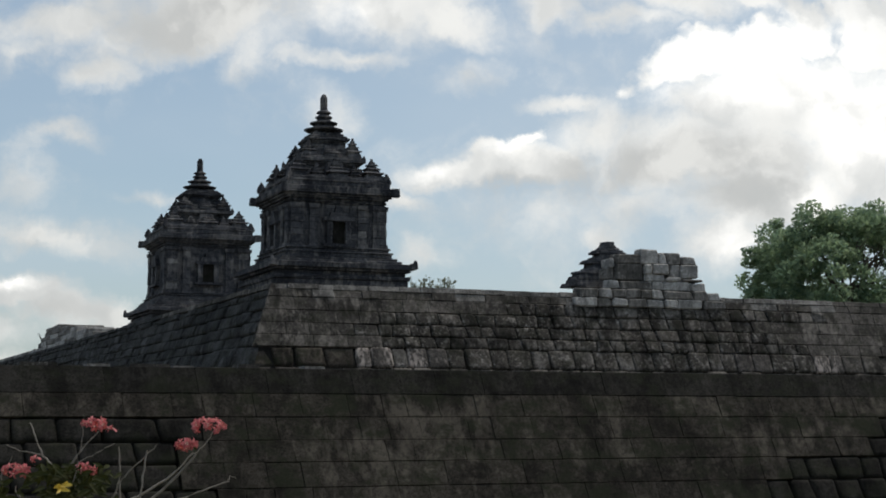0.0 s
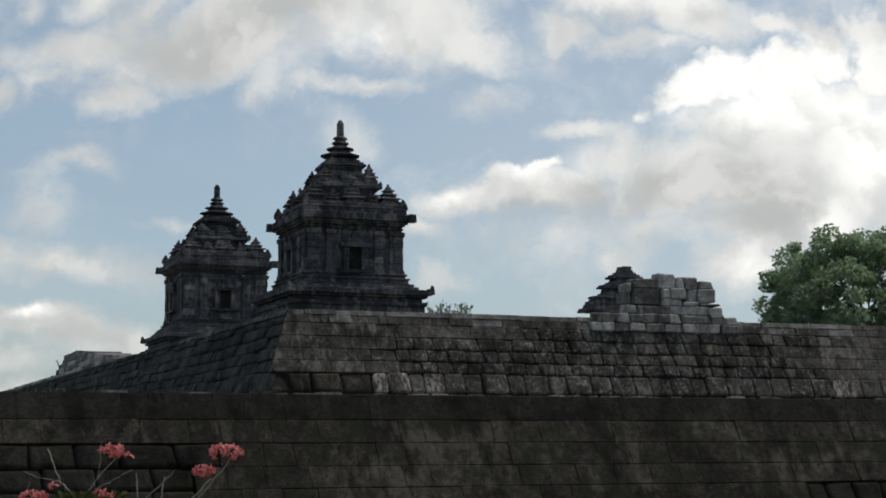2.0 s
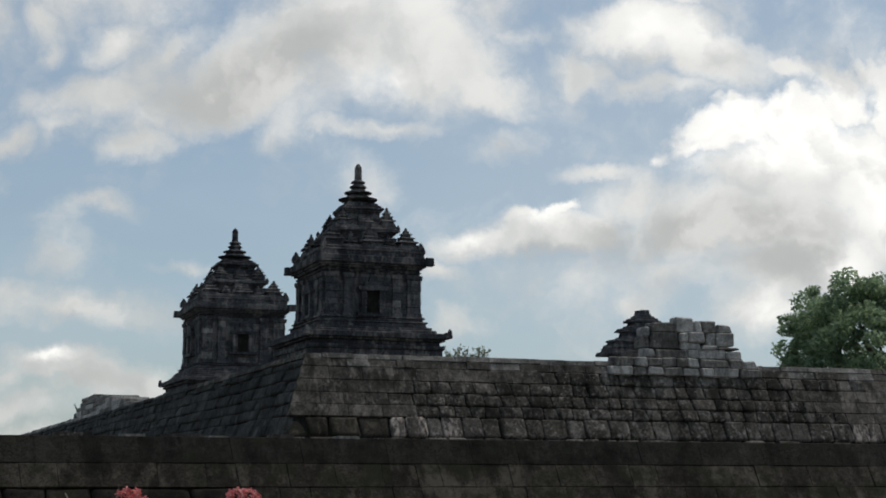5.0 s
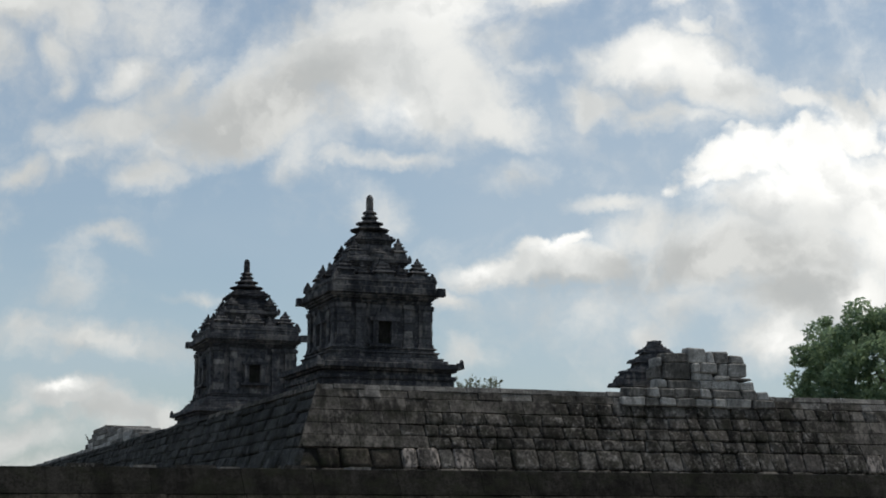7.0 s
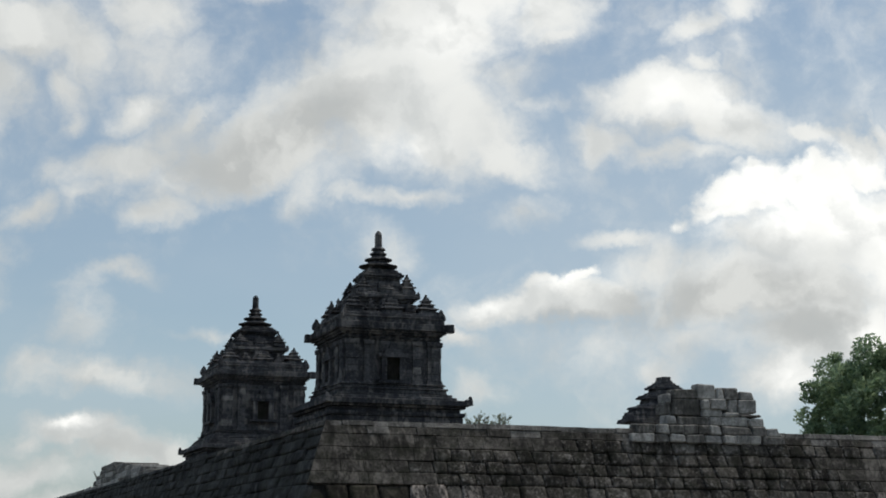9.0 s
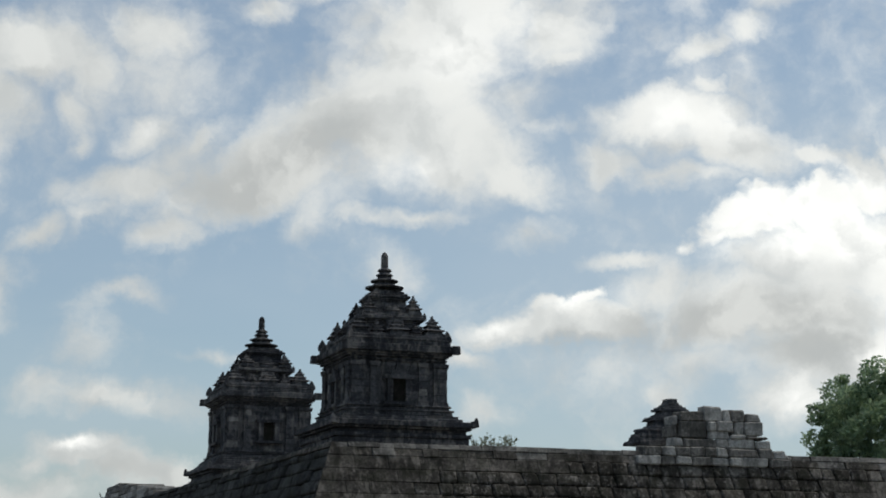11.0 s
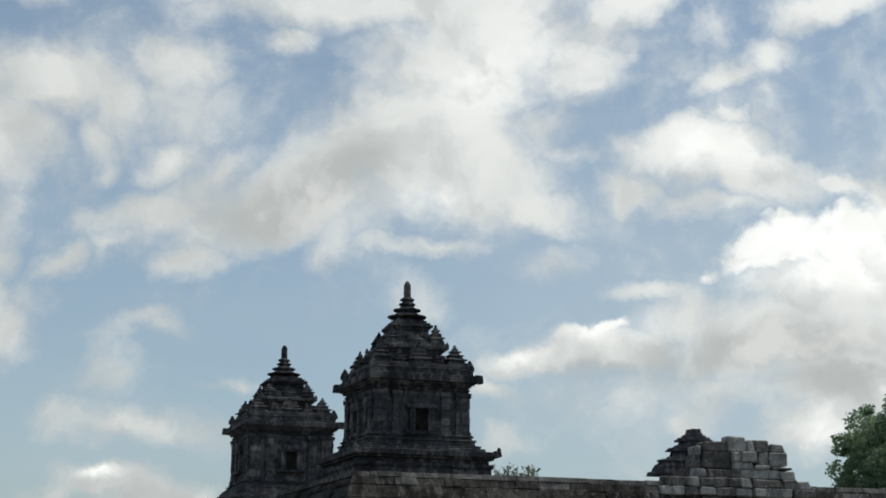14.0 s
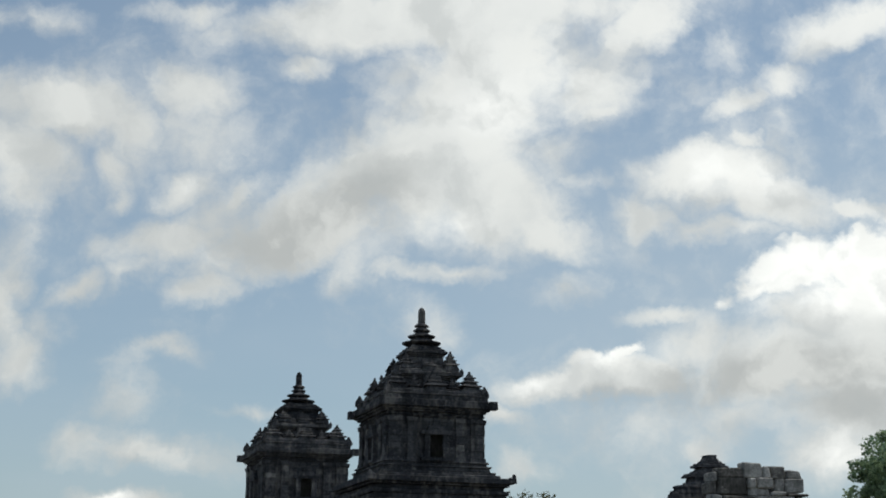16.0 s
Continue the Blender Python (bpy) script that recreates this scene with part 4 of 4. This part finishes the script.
def flower_head(u, w, away, count, radius):
    """A head of five-petalled blossoms."""
    head = None
    for i in range(count):
        d = Vector((random.gauss(0, 1), random.gauss(0, 1), random.gauss(0.3, 0.55))).normalized()
        c = b_at(u, w, away) + Vector((d.x * radius, d.y * radius, d.z * radius * 0.45))
        face_way = (d + Vector((-0.3, -1.0, 0.35)) * 0.8).normalized()
        a = face_way.orthogonal().normalized()
        b2 = face_way.cross(a)
        bm = bmesh.new()
        s = random.uniform(0.018, 0.026)
        start = random.uniform(0, 6.28)
        for k in range(5):
            t0 = start + k * 2 * math.pi / 5
            o = a * math.cos(t0) + b2 * math.sin(t0)
            q = face_way.cross(o)
            pts5 = [c, c + o * s * 0.6 + q * s * 0.27 + face_way * 0.007, c + o * s * 1.15 + q * s * 0.10 + face_way * 0.003, c + o * s * 1.18 - q * s * 0.09, c + o * s * 0.55 - q * s * 0.26 + face_way * 0.002]
            bm.faces.new([bm.verts.new(p) for p in pts5])
        bmesh.ops.solidify(bm, geom=bm.faces[:], thickness=0.002)
        blossom = part("blossom", bm, PETAL, bush)
        bm = bmesh.new()
        bmesh.ops.create_icosphere(bm, subdivisions=1, radius=s * 0.2)
        heart = part("heart", bm, PETAL_HEART, blossom)
        heart.location = c + face_way * 0.004


def spot(across, down):
    """Side and height from a sketch in units of 3.11 mm, taken from the bush's axis and the eye's level."""
    return ((across - 230) * 0.00311, 1.65 - (down - 738) * 0.00311)


def twig(pts, r0, r1, away=0.0):
    branch([b_at(*spot(u, w), away + 0.02 * i) for i, (u, w) in enumerate(pts)], r0, r1)


twig(((235, 1270), (232, 1100), (225, 960), (210, 890)), 0.06, 0.028)
twig(((225, 960), (250, 895), (300, 850), (342, 802)), 0.026, 0.013)
twig(((342, 802), (360, 785), (372, 762)), 0.009, 0.005)
twig(((210, 890), (255, 868), (300, 838), (335, 800)), 0.018, 0.010, 0.05)
twig(((225, 960), (300, 885), (360, 862), (402, 848)), 0.016, 0.008, -0.05)
twig(((402, 848), (406, 838), (414, 843)), 0.006, 0.003, -0.05)
twig(((228, 1000), (185, 905), (202, 870), (208, 840), (203, 790)), 0.018, 0.009, 0.05)
twig(((240, 980), (252, 900), (257, 840), (262, 795)), 0.018, 0.010, -0.08)
twig(((210, 900), (205, 850), (240, 815), (266, 786)), 0.014, 0.007, 0.12)
twig(((215, 960), (130, 870), (115, 825), (140, 790), (165, 762)), 0.018, 0.006, 0.1)
twig(((160, 880), (105, 825), (78, 805), (62, 770), (51, 748)), 0.014, 0.007)
twig(((78, 803), (40, 797), (15, 786)), 0.009, 0.006)
twig(((185, 900), (140, 850), (147, 815), (175, 800), (206, 783)), 0.013, 0.006, -0.1)
twig(((130, 870), (112, 830), (125, 810), (132, 790)), 0.012, 0.005, 0.15)
twig(((132, 790), (133, 760), (132, 735)), 0.005, 0.003, 0.2)
twig(((140, 950), (60, 905), (14, 872), (6, 840), (22, 805)), 0.016, 0.007)
twig(((130, 960), (95, 900), (45, 872), (40, 855)), 0.013, 0.006, -0.1)
twig(((190, 930), (100, 890), (75, 905), (48, 870)), 0.012, 0.006, -0.12)
for u, w, count, r in ((168, 750, 17, 0.056), (366, 754, 32, 0.082), (327, 785, 22, 0.050), (40, 829, 20, 0.062), (74, 811, 5, 0.02), (160, 826, 11, 0.050), (198, 760, 2, 0.015)):
    flower_head(*spot(u, w), 0.0 if w < 800 else -0.05, count, r)


def long_leaf(u, w, away, length, mat, name="leaf"):
    root = b_at(*spot(u, w), away)
    way = Vector((random.uniform(-1, 1), random.uniform(-0.8, 0.4), random.uniform(-0.2, 0.9))).normalized()
    side = way.cross(Vector((0.2, -1, 0.3))).normalized()
    up_way = side.cross(way)
    bm = bmesh.new()
    rows_of = []
    for i, (f, wd) in enumerate(((0, 0.02), (0.25, 0.13), (0.55, 0.17), (0.85, 0.10), (1.0, 0.01))):
        c = root + way * length * f - Vector((0, 0, 0.25 * length * f * f))
        rows_of.append([bm.verts.new(c - side * wd * length + up_way * wd * length * 0.35), bm.verts.new(c), bm.verts.new(c + side * wd * length + up_way * wd * length * 0.35)])
    for a, b3 in zip(rows_of, rows_of[1:]):
        bm.faces.new((a[0], a[1], b3[1], b3[0])), bm.faces.new((a[1], a[2], b3[2], b3[1]))
    return part(name, bm, mat, bush)


for i in range(360):
    long_leaf(random.gauss(122, 34), min(980, 826 + abs(random.gauss(0, 40))), random.uniform(-0.15, 0.2), random.uniform(0.045, 0.085), BUSH_LEAF)
for i in range(14):
    long_leaf(random.gauss(15, 10), 850 + abs(random.gauss(0, 40)), random.uniform(-0.1, 0.1), random.uniform(0.06, 0.11), BUSH_LEAF)
for i in range(7):
    long_leaf(124 + random.uniform(-12, 12), 857 + random.uniform(-4, 4), -0.2, random.uniform(0.05, 0.075), YELLOW_LEAF, "yellow_leaf")
long_leaf(346, 797, -0.02, 0.06, BUSH_LEAF)


random.seed(11)
# ---- stones of the walls ----
def lay(parent, at, out_turn, heights, start, stop, style, lean=0.0, joined=None, joined_mat=None):
    """Courses of stones on a battered face. at(s, z): a place on it; start, stop: its ends at a height; style(s, k): width range, chamfer, gap, proud, roughness, material."""
    bag = ([], [])
    for k, (z1, z0) in enumerate(zip(heights, heights[1:])):
        s = start(0.5 * (z0 + z1))
        end = stop(0.5 * (z0 + z1))
        first = True
        skew_last = 0.0
        while s < end - 0.05:
            low_w, high_w, edge, gap, proud, rough, mat = style(s, k)
            end_gap = gap * (1.0 if rough > 0.01 else 0.35)
            w = random.uniform(low_w, high_w)
            last = s + w > end - 0.4 * w
            e = end if last else s + w
            skew = 0.0 if last else lean - 0.01 * (rough > 0.02) + random.uniform(-1, 1) * rough
            a0, a1 = (start(z0), start(z1)) if first else (s - skew_last, s + skew_last)
            b0, b1 = (stop(z0), stop(z1)) if last else (e - skew, e + skew)
            quad = [at(a0, z0), at(b0, z0), at(b1, z1), at(a1, z1)]
            if out_turn:
                quad = [quad[1], quad[0], quad[3], quad[2]]
            stone(parent, quad, 0.22, mat, random.uniform(*proud), edge, gap, rough, end_gap=end_gap, bag=bag if joined and joined(s, k) else None)
            s, first, skew_last = e, False, skew
    if bag[0]:
        me = bpy.data.meshes.new("far_stones")
        me.from_pydata(bag[0], [], bag[1])
        me.materials.append(joined_mat)
        ob = new("far_stones", me)
        ob.parent = parent
        tagged(ob, "far run of the same grey wall stones", kind="stuff")


def low_style(s, k):
    worn = (k >= 2 and s < 5.7 + 0.25 * ((k * 7) % 3 - 1)) or (k >= 2 and s > (20.2, 19.5, 17.8, 17.2)[k - 2])
    if worn:
        return (0.62, 1.0, 0.045, 0.012, (-0.03, 0.0), 0.019, CRUST_AND_SHADE_STONE) if s < 10 else (0.45, 0.68, 0.05, 0.008, (-0.03, 0.0), 0.02, CRUST_AND_SHADE_STONE)
    if k == 0:
        return 0.9, 1.7, 0.006, 0.002, (0.002, 0.006), 0.003, CRUST_AND_SHADE_STONE
    return 0.45, 1.0, 0.008, 0.005, (-0.008, 0.010), 0.005, LOWER_STONE


lay(wall_lower, low_face, False, (2.51, 2.06, 1.65, 1.245, 0.87, 0.44, 0.0), lambda z: 0.8, lambda z: 24.5, low_style, lean=-0.02)


def up_style(s, k):
    if k < 2:
        return 0.5, 1.15, 0.018, 0.007, (-0.02, 0.03), 0.010, COPING_STONE if k == 0 or random.random() < 0.35 else UPPER_STONE
    if k >= 6 and s < 36:
        stained = any(a - 0.25 < s < b for a, b in ((15.3, 16.0), (17.0, 17.9), (21.7, 21.9), (22.6, 22.8), (29.2, 30.0), (32.4, 33.2)))
        if stained and k == 6:
            return 0.42, 0.75, 0.03, 0.012, (0.0, 0.05), 0.014, PALE_STONE
        if s < 15.3:
            return 0.5, 1.0, 0.06, 0.03, (-0.14, 0.03), 0.03, random.choice((ROUGH_STONE, LOWER_STONE, CRUST_AND_SHADE_STONE))
        return 0.45, 0.95, 0.04, 0.014, (-0.07, 0.06), 0.022, ROUGH_STONE
    left_end, right_start = ((20.2, 33.0), (16.0, 29.6), (14.9, 30.7), (15.4, 32.2))[min(k, 5) - 2]
    if s < left_end or s > right_start:
        return 0.6, 1.15, 0.014, 0.006, (-0.008, 0.012), 0.006, UPPER_STONE
    return 0.42, 0.86, 0.035, 0.014, (-0.03, 0.05), 0.028, ROUGH_STONE


UP_COURSES = (5.79, 5.61, 5.36, 4.95, 4.55, 4.17, 3.80, 3.17, 2.55)
lay(wall_upper, up_front, False, UP_COURSES, lambda z: UP_X - UP_LEAN * (UP_TOP - z), lambda z: 39.0, up_style, lean=-0.01, joined=lambda s, k: s > 33.5 or k == 7, joined_mat=UPPER_STONE)


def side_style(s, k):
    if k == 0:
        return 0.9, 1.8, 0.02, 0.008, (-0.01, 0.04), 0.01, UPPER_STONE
    # below the coping the stones carry the side's shade in their colour
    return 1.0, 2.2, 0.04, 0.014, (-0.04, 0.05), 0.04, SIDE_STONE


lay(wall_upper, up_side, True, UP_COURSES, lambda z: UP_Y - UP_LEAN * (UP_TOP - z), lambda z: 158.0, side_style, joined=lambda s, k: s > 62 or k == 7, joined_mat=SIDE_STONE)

# weed rooted in the far ruin
weed = new("weed")
weed.location = (13.3, 101.0, 6.1)
tagged(weed, "small dry weed growing from the far ruined wall", "plant")
for i in range(5):
    bm = bmesh.new()
    end = Vector((random.uniform(-0.5, 0.2), random.uniform(-0.4, 0.4), random.uniform(0.5, 0.9)))
    tube(bm, [(0, 0, -0.05), end * 0.5 + Vector((0, 0, 0.1)), end], [0.03, 0.022, 0.012], 5)
    part("stem", bm, BARK, weed)

# low pale kerb on the edge of the lower terrace
kerb = new("terrace_kerb")
tagged(kerb, "low broken kerb of thin pale stones on the terrace edge", "kerb", kind="structure")
x = 3.2
while x < 9.6:
    w = random.uniform(0.35, 0.9)
    bm = bmesh.new()
    box_into(bm, x, x + w - 0.03, 27.25 + random.uniform(-0.05, 0.05), 27.75, LOW_TOP - 0.01, LOW_TOP + random.uniform(0.02, 0.09), 0.02)
    part("kerb_stone", bm, random.choice((COPING_STONE, ROUGH_STONE, UPPER_STONE)), kerb)
    x += w + (random.uniform(0.1, 0.5) if random.random() < 0.2 else 0)
